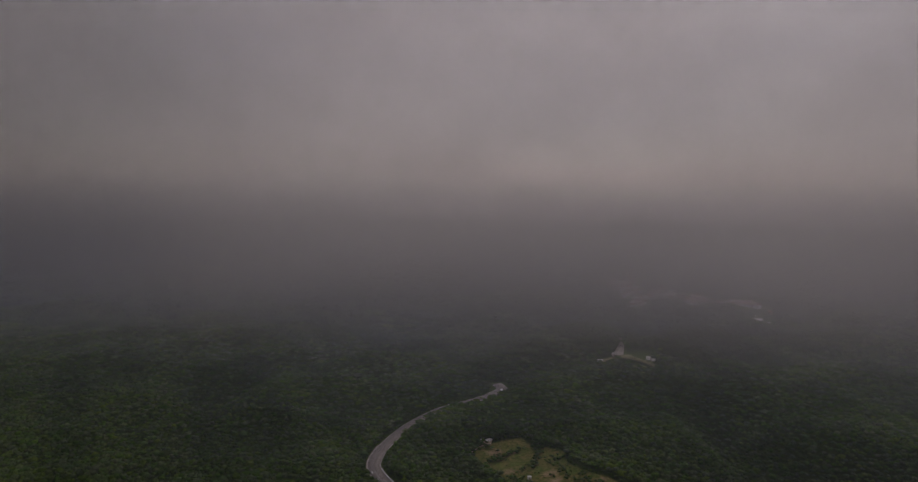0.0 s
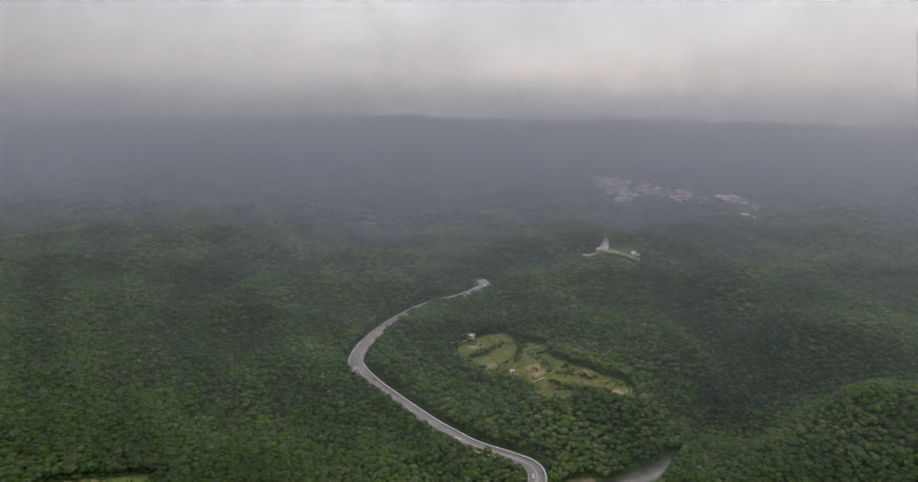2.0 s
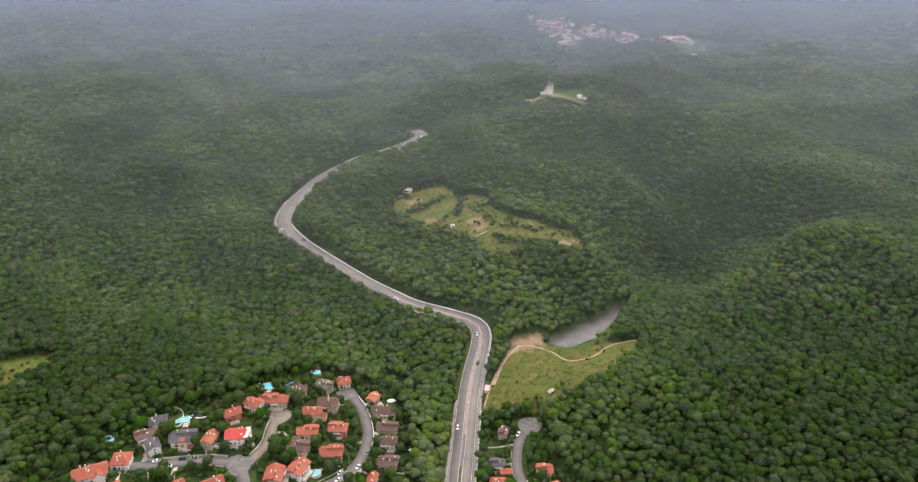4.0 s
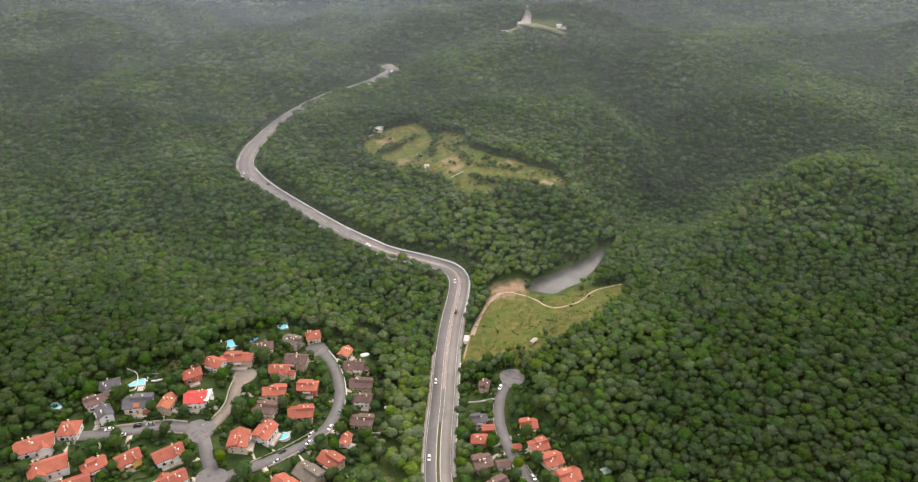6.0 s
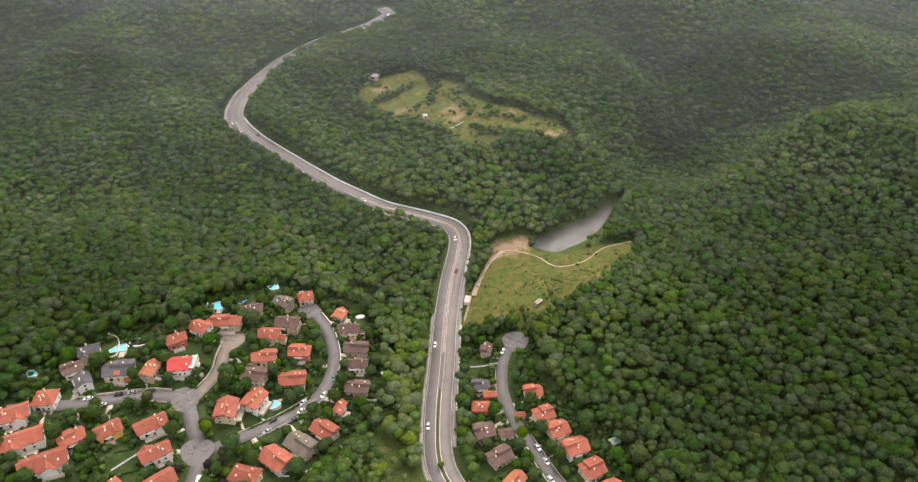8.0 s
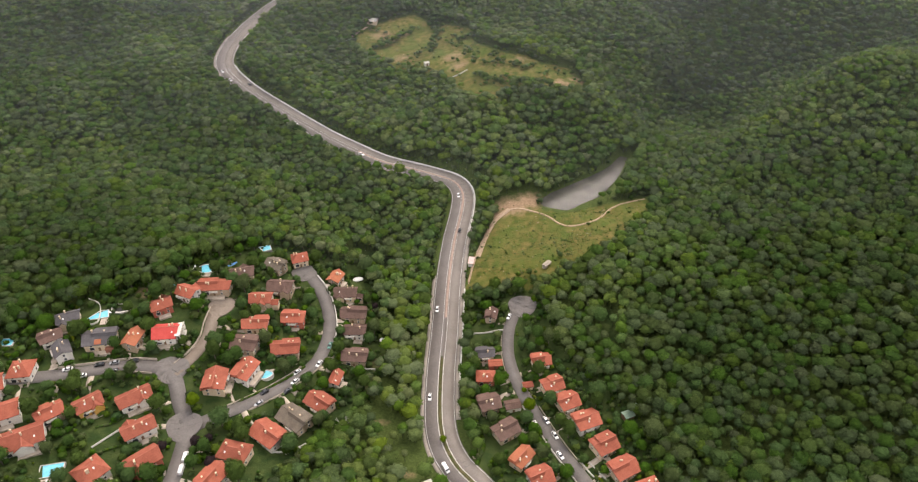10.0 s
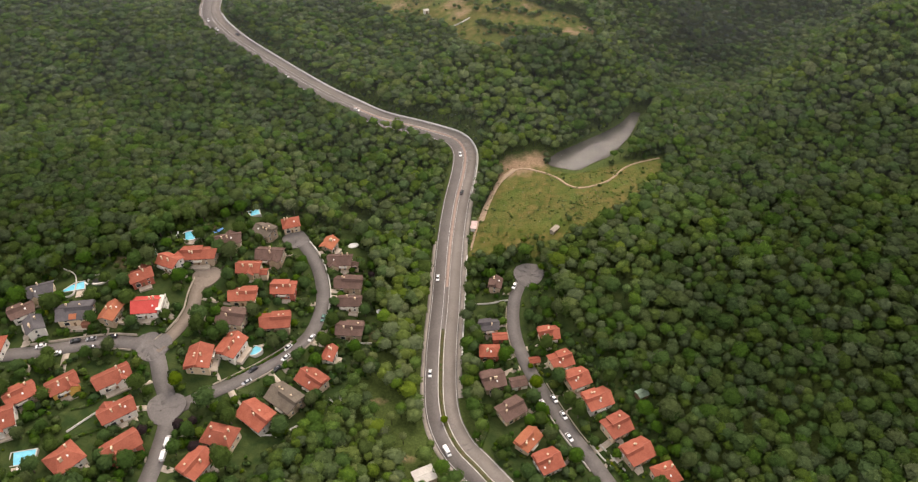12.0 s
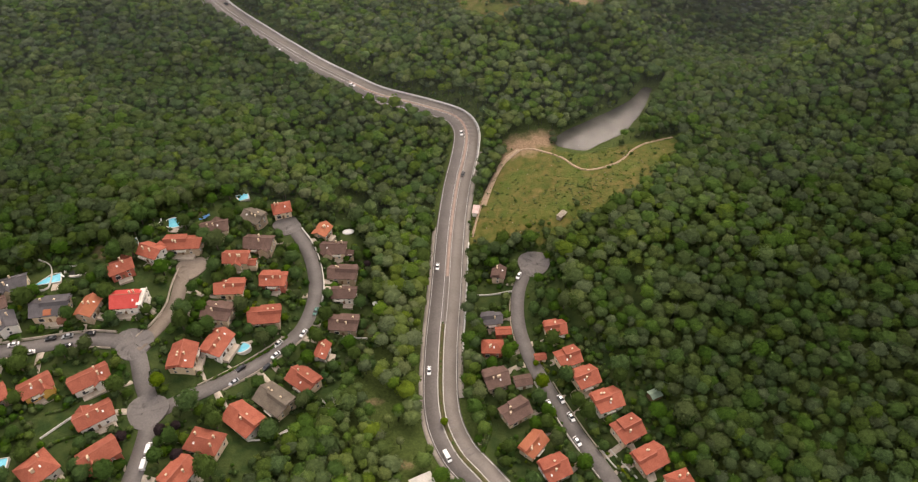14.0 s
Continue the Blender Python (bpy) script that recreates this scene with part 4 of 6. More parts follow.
def house(x, y, yaw, w, d, roof, wall, form, seed, eave=4.3):
    r = random.Random(seed)
    thing = new("house", None)
    thing.matrix_world = pose(x, y, float(ground_height(np.array([x]), np.array([y]))[0]), 0, 0, yaw)
    bm_r, bm_w, bm_k = bmesh.new(), bmesh.new(), bmesh.new()
    hw_, hd = w / 2, d / 2
    rise = d * 0.27
    if form in ("split", "step"):
        # a low roof whose upper slab stands proud of the lower one along part of the ridge
        rise = d * 0.2
        side = 1 if form == "split" else -1
        a, b_ = sorted((-side * hw_, side * w * r.uniform(0.02, 0.2)))
        gable(bm_r, bm_w, bm_k, -hw_, hw_, -hd, hd, eave, rise, ridge_y=0.08 * hd, over=0.75, hip=-0.7)
        gable(bm_r, bm_w, bm_k, a + 0.05, b_, -0.3 * hd, hd - 0.05, eave + 1.1, rise * 0.8, ridge_y=-0.1 * hd, over=0.55, hip=-0.55)
        blocks = [(-hw_, hw_, -hd, hd, eave)]
    elif form == "hip":
        gable(bm_r, bm_w, bm_k, -hw_, hw_, -hd, hd, eave, rise, hip=min(hw_ * 0.8, hd))
        blocks = [(-hw_, hw_, -hd, hd, eave)]
    else:
        gable(bm_r, bm_w, bm_k, -hw_, hw_, -hd, hd, eave, rise, hip=-0.5)
        blocks = [(-hw_, hw_, -hd, hd, eave)]
        if form == "wing":
            gable(bm_r, bm_w, bm_k, hw_ + 0.65, hw_ + 0.65 + w * 0.3, -hd * 0.9, hd * 0.1, eave - 1.8, rise * 0.5, over=0.4)
            blocks.append((hw_ + 0.65, hw_ + 0.65 + w * 0.3, -hd * 0.9, hd * 0.1, eave - 1.8))
    # a front gable or a lower back wing breaks the long slope
    if form in ("gable", "wing") and d > 7 and roof != "S":
        gx0 = r.choice((-0.42, -0.1, 0.06)) * w
        if r.random() < 0.6:
            cross_gable(bm_r, bm_w, bm_k, gx0, gx0 + 0.36 * w, -hd - 1.3, -0.12 * hd, eave - 0.35, rise * 0.72)
        else:
            cross_gable(bm_r, bm_w, bm_k, gx0, gx0 + 0.36 * w, 0.12 * hd, hd + 1.3, eave - 0.5, rise * 0.7)
    part("wall", bm_w, WALLS[wall][0], thing)
    roof_ob = part("roof", bm_r, ROOFS[roof][0], thing)
    part("ridge_cap", bm_k, M_RIDGE if roof in "ROS" else ROOFS[roof][0], roof_ob)
    # chimneys and skylights
    for _ in range(r.choice((2, 2, 3))):
        cx, cy = r.uniform(-0.35, 0.35) * w, r.choice((-1, 1)) * r.uniform(0.1, 0.25) * d
        bm = box_bm(cx - 0.3, cx + 0.3, cy - 0.25, cy + 0.25, eave, eave + rise + 0.9)
        add_box(bm, cx - 0.38, cx + 0.38, cy - 0.33, cy + 0.33, eave + rise + 0.9, eave + rise + 1.05)
        part("chimney", bm, WALLS["c"][0], roof_ob, "rendered chimney")
    bx0, bx1, by0, by1, be = blocks[0]
    mid = (by0 + by1) / 2
    slope = rise / max(0.5, mid - by0)
    for _ in range(r.choice((0, 1, 1))):
        cx, t = r.uniform(bx0 + 1, bx1 - 1.2), r.uniform(0.35, 0.7)
        cy = by0 + (mid - by0) * t
        zz = be + slope * (mid - by0) * t + 0.26
        m4 = Matrix.Translation((cx, cy, zz)) @ Matrix.Rotation(math.atan(slope), 4, "X")
        part("skylight", box_bm(-0.3, 0.3, -0.42, 0.42, -0.08, 0.1, m=m4), M_SKYLIGHT, roof_ob, "white-framed roof window")
    # windows on every side of the main block, two storeys, and a door
    for bx0, bx1, by0, by1, be in blocks:
        storeys = (0.6, 2.75) if be > 4.2 else (0.5, 2.2) if be > 3.3 else (0.9,)
        for z0 in storeys:
            for side, (sx, sy, run, ang) in enumerate((((bx0 + bx1) / 2, by0, bx1 - bx0, 0), (bx1, (by0 + by1) / 2, by1 - by0, 90), ((bx0 + bx1) / 2, by1, bx1 - bx0, 180), (bx0, (by0 + by1) / 2, by1 - by0, 270))):
                if run < 3 or (side == 2 and z0 > 1):
                    continue
                count = 2 if run > 7 else 1
                for k in range(count):
                    off = 0 if count == 1 else (k - 0.5) * run * 0.5
                    a = radians(ang)
                    add_window(WINDOW_WIDE if (z0 < 1 and side == 0 and k == 0) else WINDOW, thing,
                               Matrix.Translation((sx + off * math.cos(a), sy + off * math.sin(a), z0)) @ Matrix.Rotation(a, 4, "Z"))
    part("door", box_bm(-0.5, 0.5, -0.08 + blocks[0][2], 0.02 + blocks[0][2], 0, 2.1, m=Matrix.Translation(((blocks[0][0] + blocks[0][1]) / 2, 0, 0))), M_TIMBER, thing, "brown timber front door")
    # terrace with a parapet
    tw = w * r.uniform(0.5, 0.9)
    bm = box_bm(-tw / 2, tw / 2, -hd - 2.6, -hd - 0.02, -1.4, 0.12)
    part("terrace", bm, M_PAVING, thing, "paved terrace")
    if r.random() < 0.55:
        bm = bmesh.new()
        bx = r.uniform(-0.2, 0.2) * w
        add_box(bm, bx - 1.9, bx + 1.9, blocks[0][2] - 1.3, blocks[0][2] - 0.02, 2.75, 2.95)
        for q in ((bx - 1.9, bx + 1.9, blocks[0][2] - 1.3, blocks[0][2] - 1.2), (bx - 1.9, bx - 1.8, blocks[0][2] - 1.2, blocks[0][2] - 0.02), (bx + 1.8, bx + 1.9, blocks[0][2] - 1.2, blocks[0][2] - 0.02)):
            add_box(bm, *q, 2.95, 3.75)
        part("balcony", bm, WALLS["w"][0], thing, "white balcony")
    label = f"two-storey house with {ROOFS[roof][1]} {'hipped' if form == 'hip' else 'stepped' if form in ('step', 'split') else 'gabled'} roof and {WALLS[wall][1]}"
    tagged(thing, label, "house", group="village houses")
    return thing


# x, y, turn, length, depth, roof, wall, form
HOUSES_WEST = [
    (-205.5, 404, 5, 12, 11, "S", "w", "gable"), (-219, 399, 82, 11, 8, "O", "s", "gable"), (-233, 398, 8, 15, 11, "G", "c", "step"), (-252, 409, 22, 11, 9, "G", "c", "gable"),
    (-255, 397, 35, 10, 8, "B", "w", "split"), (-247, 390, -55, 10, 8, "G", "w", "gable"), (-213, 420, 32, 11, 9, "R", "r", "gable"), (-203, 430, -22, 11, 9, "R", "w", "gable"),
    (-192, 437, 4, 17, 9, "R", "s", "split"), (-182, 450, 14, 13, 9, "B", "c", "gable"), (-162, 446, -4, 14, 10, "B", "s", "gable"), (-168, 463, -28, 11, 9, "V", "s", "step")]
HOUSES_EAST = [
    (-158, 475, 18, 10, 9, "R", "c", "hip"), (-169, 434, 0, 12, 9, "R", "c", "wing"), (-168, 417, 2, 13, 9, "R", "c", "step"), (-152, 426, 0, 12, 9, "R", "r", "split"),
    (-170, 404, -10, 13, 10, "B", "c", "step"), (-152, 406, 6, 14, 10, "R", "s", "step"), (-178, 381, 94, 13, 11, "R", "c", "split"), (-167, 389, 72, 13, 10, "R", "w", "split"),
    (-137, 464, 70, 9, 8, "O", "s", "gable"), (-130, 453, 0, 13, 9, "B", "c", "wing"), (-124, 438, -3, 14, 9, "B", "s", "step"), (-122, 426, 0, 12, 8, "B", "w", "gable")]
HOUSES_SOUTH = [
    (-120, 409, -4, 13, 9, "B", "s", "step"), (-127, 393, 78, 9, 6, "R", "w", "gable"), (-132, 378, -36, 13, 10, "R", "c", "step"), (-141, 367, -36, 15, 11, "V", "c", "step"),
    (-150, 357, -36, 15, 11, "R", "w", "step"), (-161, 346, -14, 14, 10, "R", "c", "hip"), (-166, 333, 62, 12, 10, "R", "w", "split"), (-194, 338, 42, 14, 10, "R", "r", "gable"),
    (-201, 353, 36, 14, 9, "R", "w", "gable"), (-208, 368, 36, 15, 9, "R", "w", "gable"), (-225, 363, 40, 12, 9, "R", "y", "gable"), (-211, 331, 52, 12, 12, "R", "w", "hip")]
HOUSES_FAR_WEST = [
    (-238, 357, 38, 11, 9, "R", "s", "split"), (-259, 378, 8, 11, 11, "R", "w", "hip"), (-269, 366, 28, 18, 11, "R", "w", "gable"), (-257, 354, 28, 18, 11, "R", "w", "gable"), (-243, 343, 28, 20, 12, "R", "w", "gable")]
HOUSES_RIGHT = [
    (-52, 441, 80, 9, 8, "B", "s", "split"), (-56, 415, 8, 11, 8, "G", "c", "split"), (-56, 400, 0, 12, 9, "R", "r", "hip"), (-55, 384, 18, 12, 12, "B", "s", "split"),
    (-48, 368, 32, 14, 11, "B", "c", "step"), (-42, 353, 50, 13, 9, "O", "c", "split"), (-35, 343, 26, 12, 12, "R", "w", "split"), (-29, 407, 12, 11, 10, "R", "c", "split"),
    (-25, 392, 22, 12, 11, "R", "c", "step"), (-19, 382, 24, 12, 12, "R", "c", "split"), (-12, 371, 22, 14, 12, "R", "w", "split"), (-6, 358, 28, 13, 12, "R", "c", "step"),
    (0, 346, 28, 14, 12, "R", "s", "split")]
ALL_HOUSES = HOUSES_WEST + HOUSES_EAST + HOUSES_SOUTH + HOUSES_FAR_WEST + HOUSES_RIGHT + [(9, 336, 20, 12, 11, "R", "c", "hip")]
for k, row in enumerate(ALL_HOUSES):
    small = 0.84 if row[0] > -65 else 1.0  # the houses beside the dead-end street are smaller
    house(*row[:3], (row[3] * 0.9 - 0.9) * small, (row[4] * 0.9 - 0.8) * small, *row[5:], seed=k)


def shed(x, y, yaw, w, d, h, roof_mat, wall_mat, name, label, rise=0.5):
    thing = new(name, None)
    thing.matrix_world = pose(x, y, float(ground_height(np.array([x]), np.array([y]))[0]), 0, 0, yaw)
    bm_r, bm_w, bm_k = bmesh.new(), bmesh.new(), bmesh.new()
    gable(bm_r, bm_w, bm_k, -w / 2, w / 2, -d / 2, d / 2, h, rise, over=0.3)
    part("wall", bm_w, wall_mat, thing)
    part("ridge_cap", bm_k, roof_mat, part("roof", bm_r, roof_mat, thing))
    part("door", box_bm(-0.6, 0.6, -d / 2 - 0.06, -d / 2 + 0.02, 0, 2.0), M_TIMBER, thing)
    return tagged(thing, label, "shed")


M_GREEN_SHEET = surface("green_sheeting", (0.16, 0.24, 0.17), (0.25, 0.33, 0.25), 2.0, 0.5, 0.6)
shed(-51, 409, 4, 6.5, 4, 2.6, M_ROOF_RED, WALLS["r"][0], "garage", "small red-roofed garage beside a house", 0.8)
shed(-44, 383, 12, 7, 5, 2.8, M_ROOF_BROWN, WALLS["w"][0], "garage", "small brown-roofed garage beside the street", 0.9)
shed(-36, 395, 10, 4.5, 3.2, 2.4, M_ROOF_RED, WALLS["c"][0], "garden_hut", "small red-roofed garden hut", 0.7)
shed(7, 373, 25, 4.5, 3.6, 2.3, M_GREEN_SHEET, M_TIMBER, "garden_shed", "pale green metal-roofed garden shed")
shed(11, 376, 25, 4.5, 3.6, 2.3, M_GREEN_SHEET, M_TIMBER, "garden_shed", "pale green metal-roofed garden shed")
shed(-83, 336, 25, 8, 6, 3.0, M_CONCRETE, WALLS["c"][0], "storehouse", "low building with a pale flat-pitched roof", 0.2)
shed(-147, 773, -8, 12, 8, 1.9, M_CONCRETE, WALLS["c"][0], "hut", "low hut with a pale roof at a clearing's edge", 0.8)
shed(-95, 694, 20, 3.5, 3, 2.4, M_CONCRETE, WALLS["w"][0], "hut", "tiny white hut on the clearing", 0.4)
shed(50, 934, 0, 11, 5, 3.0, M_CONCRETE, WALLS["w"][0], "long_hut", "long white building on a forest clearing", 0.8)
shed(6, 960, 10, 7, 5, 2.8, M_CONCRETE, WALLS["c"][0], "hut", "pale building on a forest clearing", 0.8)
shed(-14, 949, 10, 7, 6, 3.0, M_CONCRETE, WALLS["w"][0], "hut", "pale building on a forest clearing", 0.8)

# ---- pools ----
m, n, l, b = material("pool_water", 0.08, 0, 0.5)
tx = noise_tex(n, l, 0.5, 2)
l.new(ramp(n, l, tx.outputs["Fac"], [(0.3, (0.10, 0.46, 0.60)), (0.7, (0.18, 0.58, 0.70))]), b.inputs["Base Color"])
M_POOL = m


def pool(x, y, yaw, outline, label):
    """A pool: pale coping round water set a little lower."""
    thing = new("swimming_pool", None)
    p = np.array(outline, float)
    a_ = radians(yaw)
    high = ground_height(x + 1.2 * (p[:, 0] * math.cos(a_) - p[:, 1] * math.sin(a_)), y + 1.2 * (p[:, 0] * math.sin(a_) + p[:, 1] * math.cos(a_)))
    high = 0.5 * (high.max() + high.mean())
    thing.matrix_world = pose(x, y, float(high) - 0.1, 0, 0, yaw)
    c = p.mean(0)
    q = c + (p - c) * (1 + 0.5 / np.linalg.norm(p - c, axis=1))[:, None]
    bm = bmesh.new()
    k = len(p)
    i_top, o_top = [bm.verts.new((*v, 0.3)) for v in p], [bm.verts.new((*v, 0.3)) for v in q]
    i_low, o_low = [bm.verts.new((*v, -0.6)) for v in p], [bm.verts.new((*v, -4.0)) for v in q]
    for i in range(k):
        j = (i + 1) % k
        for a, b_ in ((i_top, o_top), (o_top, o_low), (i_low, i_top)):
            bm.faces.new([a[i], b_[i], b_[j], a[j]])
    bmesh.ops.recalc_face_normals(bm, faces=bm.faces)
    part("coping", bm, M_CONCRETE, thing, "pale stone coping")
    bm = bmesh.new()
    bm.faces.new([bm.verts.new((*v, 0.12)) for v in p])
    bmesh.ops.recalc_face_normals(bm, faces=bm.faces)
    part("water", bm, M_POOL, thing, "clear turquoise water")
    return tagged(thing, label, "pool", group="garden pools")


ring = np.linspace(0, 2 * math.pi, 25)[:-1]
oval = lambda a, b_: [(a * math.cos(t), b_ * math.sin(t)) for t in ring]
kidney = [((2.4 + 0.7 * math.cos(2 * t)) * math.cos(t) + 0.5 * math.sin(t), (2.3 + 0.5 * math.sin(t)) * math.sin(t)) for t in ring]
rect = lambda a, b_: [(-a, -b_), (a, -b_), (a, b_), (-a, b_)]
pool(-201, 452, -3, oval(4.0, 3.2), "oval turquoise pool at the forest edge")
pool(-242, 414, 12, [(-5, -2), (5.5, -1.6), (4.6, 3.4), (1, 3)], "wedge-shaped turquoise pool with broad pale coping")
pool(-178.2, 479.7, 24, rect(3.2, 2.2), "small rectangular turquoise pool behind a house")
pool(-158.6, 390.6, 20, kidney, "kidney-shaped turquoise pool on a lawn")
pool(-216, 435.8, 30, rect(4, 2.2), "rectangular turquoise pool behind a house")
pool(-227, 332, 12, rect(4.2, 2.8), "rectangular turquoise pool with a terrace")
pool(-275, 395, 5, rect(3.4, 2.2), "small teal pool among trees")
M_BLUE = surface("blue_tarpaulin", (0.08, 0.25, 0.55), (0.16, 0.38, 0.70), 1.5, 0.5, 0.5, 0.3)
bm = bmesh.new()
grid = [[bm.verts.new((u * 2.6, v * 0.9 + 0.3 * math.sin(u * 3), 0.7 + 0.25 * math.sin(5 * u + 2 * v))) for v in np.linspace(-1, 1, 5)] for u in np.linspace(-1, 1, 9)]
for a, b_ in zip(grid, grid[1:]):
    for k in range(4):
        bm.faces.new([a[k], b_[k], b_[k + 1], a[k + 1]])
bmesh.ops.solidify(bm, geom=bm.faces[:], thickness=0.7)
tarp = mesh_object("tarpaulin", bm, M_BLUE)
tarp.matrix_world = pose(-189.3, 458.3, float(ground_height(np.array([-190.5, -187.5, -189.3]), np.array([457.0, 460.0, 458.3])).max()) + 0.1, 0, 0, 35)
tagged(tarp, "crumpled bright blue tarpaulin over a pool", "tarpaulin")


# ---- garden walls and hedges ----
def wall_run(name, pts, high, thick, mat, label, category, step=2.0):
    line = spline(pts, step)
    z = ground_height(line[:, 0], line[:, 1])
    ob = ribbon(name, line, smooth_run(z, 1), -thick / 2, thick / 2, high, mat, high + 0.5)
    return tagged(ob, label, category)


def beside(key, x0, y0, x1, y1, off):
    """Points along a street between two places, off metres to its right."""
    line = LINES[key][0]
    i, j = sorted((line_index(key, x0, y0), line_index(key, x1, y1)))
    p = line[i:j + 1:3]
    d = np.gradient(p, axis=0)
    d /= np.linalg.norm(d, axis=1)[:, None]
    return [tuple(v) for v in p + np.stack([d[:, 1], -d[:, 0]], -1) * off]


wall_run("garden_wall", beside("east", -150, 463, -135, 412, -3.7), 1.1, 0.5, M_CONCRETE, "long pale retaining wall along the street", "wall")
wall_run("garden_wall", beside("east", -139, 402, -165, 372, -3.8), 0.8, 0.35, M_STONEWALL, "low stone garden wall beside the street", "wall")
wall_run("garden_wall", beside("east", -142, 397, -174, 365, 3.8), 0.8, 0.35, M_STONEWALL, "low stone garden wall edging lawns", "wall")
wall_run("garden_wall", beside("west", -196, 388, -190, 425, -3.7), 1.0, 0.4, M_STONEWALL, "curved tan retaining wall below a lawn", "wall")
wall_run("garden_wall", beside("south", -207, 387, -244, 379, 4.0), 1.3, 0.4, M_STONEWALL, "tan boundary wall behind parked cars", "wall")
wall_run("garden_wall", beside("south", -206, 387, -225, 385, -3.9), 0.9, 0.35, M_STONEWALL, "low stone wall beside the street", "wall")
wall_run("garden_wall", beside("right", -43, 430, -40, 396, 3.5), 0.8, 0.35, M_STONEWALL, "low stone wall beside the street", "wall")
wall_run("garden_wall", beside("right", -36, 386, -16, 343, 3.5), 0.9, 0.35, M_CONCRETE, "pale low wall along front gardens", "wall")
wall_run("garden_wall", beside("right", -35, 383, -18, 347, -3.6), 0.7, 0.3, M_STONEWALL, "low stone wall along front gardens", "wall")
for pts, label in (([(-63, 432), (-56, 431.5), (-46, 432)], "pale garden wall between lawns"), ([(-148, 350), (-140, 352), (-128, 360)], "pale wall curving round a lawn"),
                   ([(-142, 350), (-132, 359), (-125, 368)], "low pale fence wall round a garden"), ([(-217, 344), (-211, 352), (-205, 359)], "straight pale wall between gardens"),
                   ([(-13, 352), (-9, 346), (-5, 340)], "pale side wall of a garden"), ([(-17, 354), (-14, 348), (-10, 342)], "pale side wall of a garden"),
                   ([(-110, 405), (-116, 405), (-117, 412)], "pale fence round a lawn"), ([(-78, 664), (-70, 667), (-63, 671)], "pale low wall on the clearing"),
                   ([(-152, 700), (-146, 697), (-140, 695)], "pale low wall on the clearing"), ([(-250, 425), (-243, 421), (-240, 410), (-246, 408)], "winding white garden wall by a pool")):
    wall_run("garden_wall", pts, 0.9, 0.3, M_CONCRETE, label, "wall")


# ---- cars ----
def car_paint(name, colour, metal=0.0):
    m_, n_, l_, b_ = material(name, 0.3, metal, 0.5)
    b_.inputs["Base Color"].default_value = (*colour, 1)
    b_.inputs["Coat Weight"].default_value = 0.5
    return m_


M_TYRE = surface("tyre_rubber", (0.02, 0.02, 0.02), (0.035, 0.035, 0.035), 8, 2, 0.9, 0)
M_LAMP = surface("lamp_glass", (0.6, 0.6, 0.58), (0.75, 0.75, 0.72), 8, 2, 0.2, 0)
M_TAIL = surface("tail_lamp", (0.3, 0.02, 0.02), (0.4, 0.03, 0.03), 8, 2, 0.3, 0)


def loft(sections):
    """A closed body through rows of (y, half width, z low, z high, half width at the top)."""
    bm = bmesh.new()
    rows = [[bm.verts.new(p) for p in ((-w, y, z0), (w, y, z0), (w * 1.02, y, (z0 + z1) / 2), (t, y, z1), (-t, y, z1), (-w * 1.02, y, (z0 + z1) / 2))] for y, w, z0, z1, t in sections]
    for a, b_ in zip(rows, rows[1:]):
        for i in range(6):
            j = (i + 1) % 6
            bm.faces.new([a[i], a[j], b_[j], b_[i]])
    bm.faces.new(rows[0][::-1])
    bm.faces.new(rows[-1])
    bmesh.ops.recalc_face_normals(bm, faces=bm.faces)
    return bm


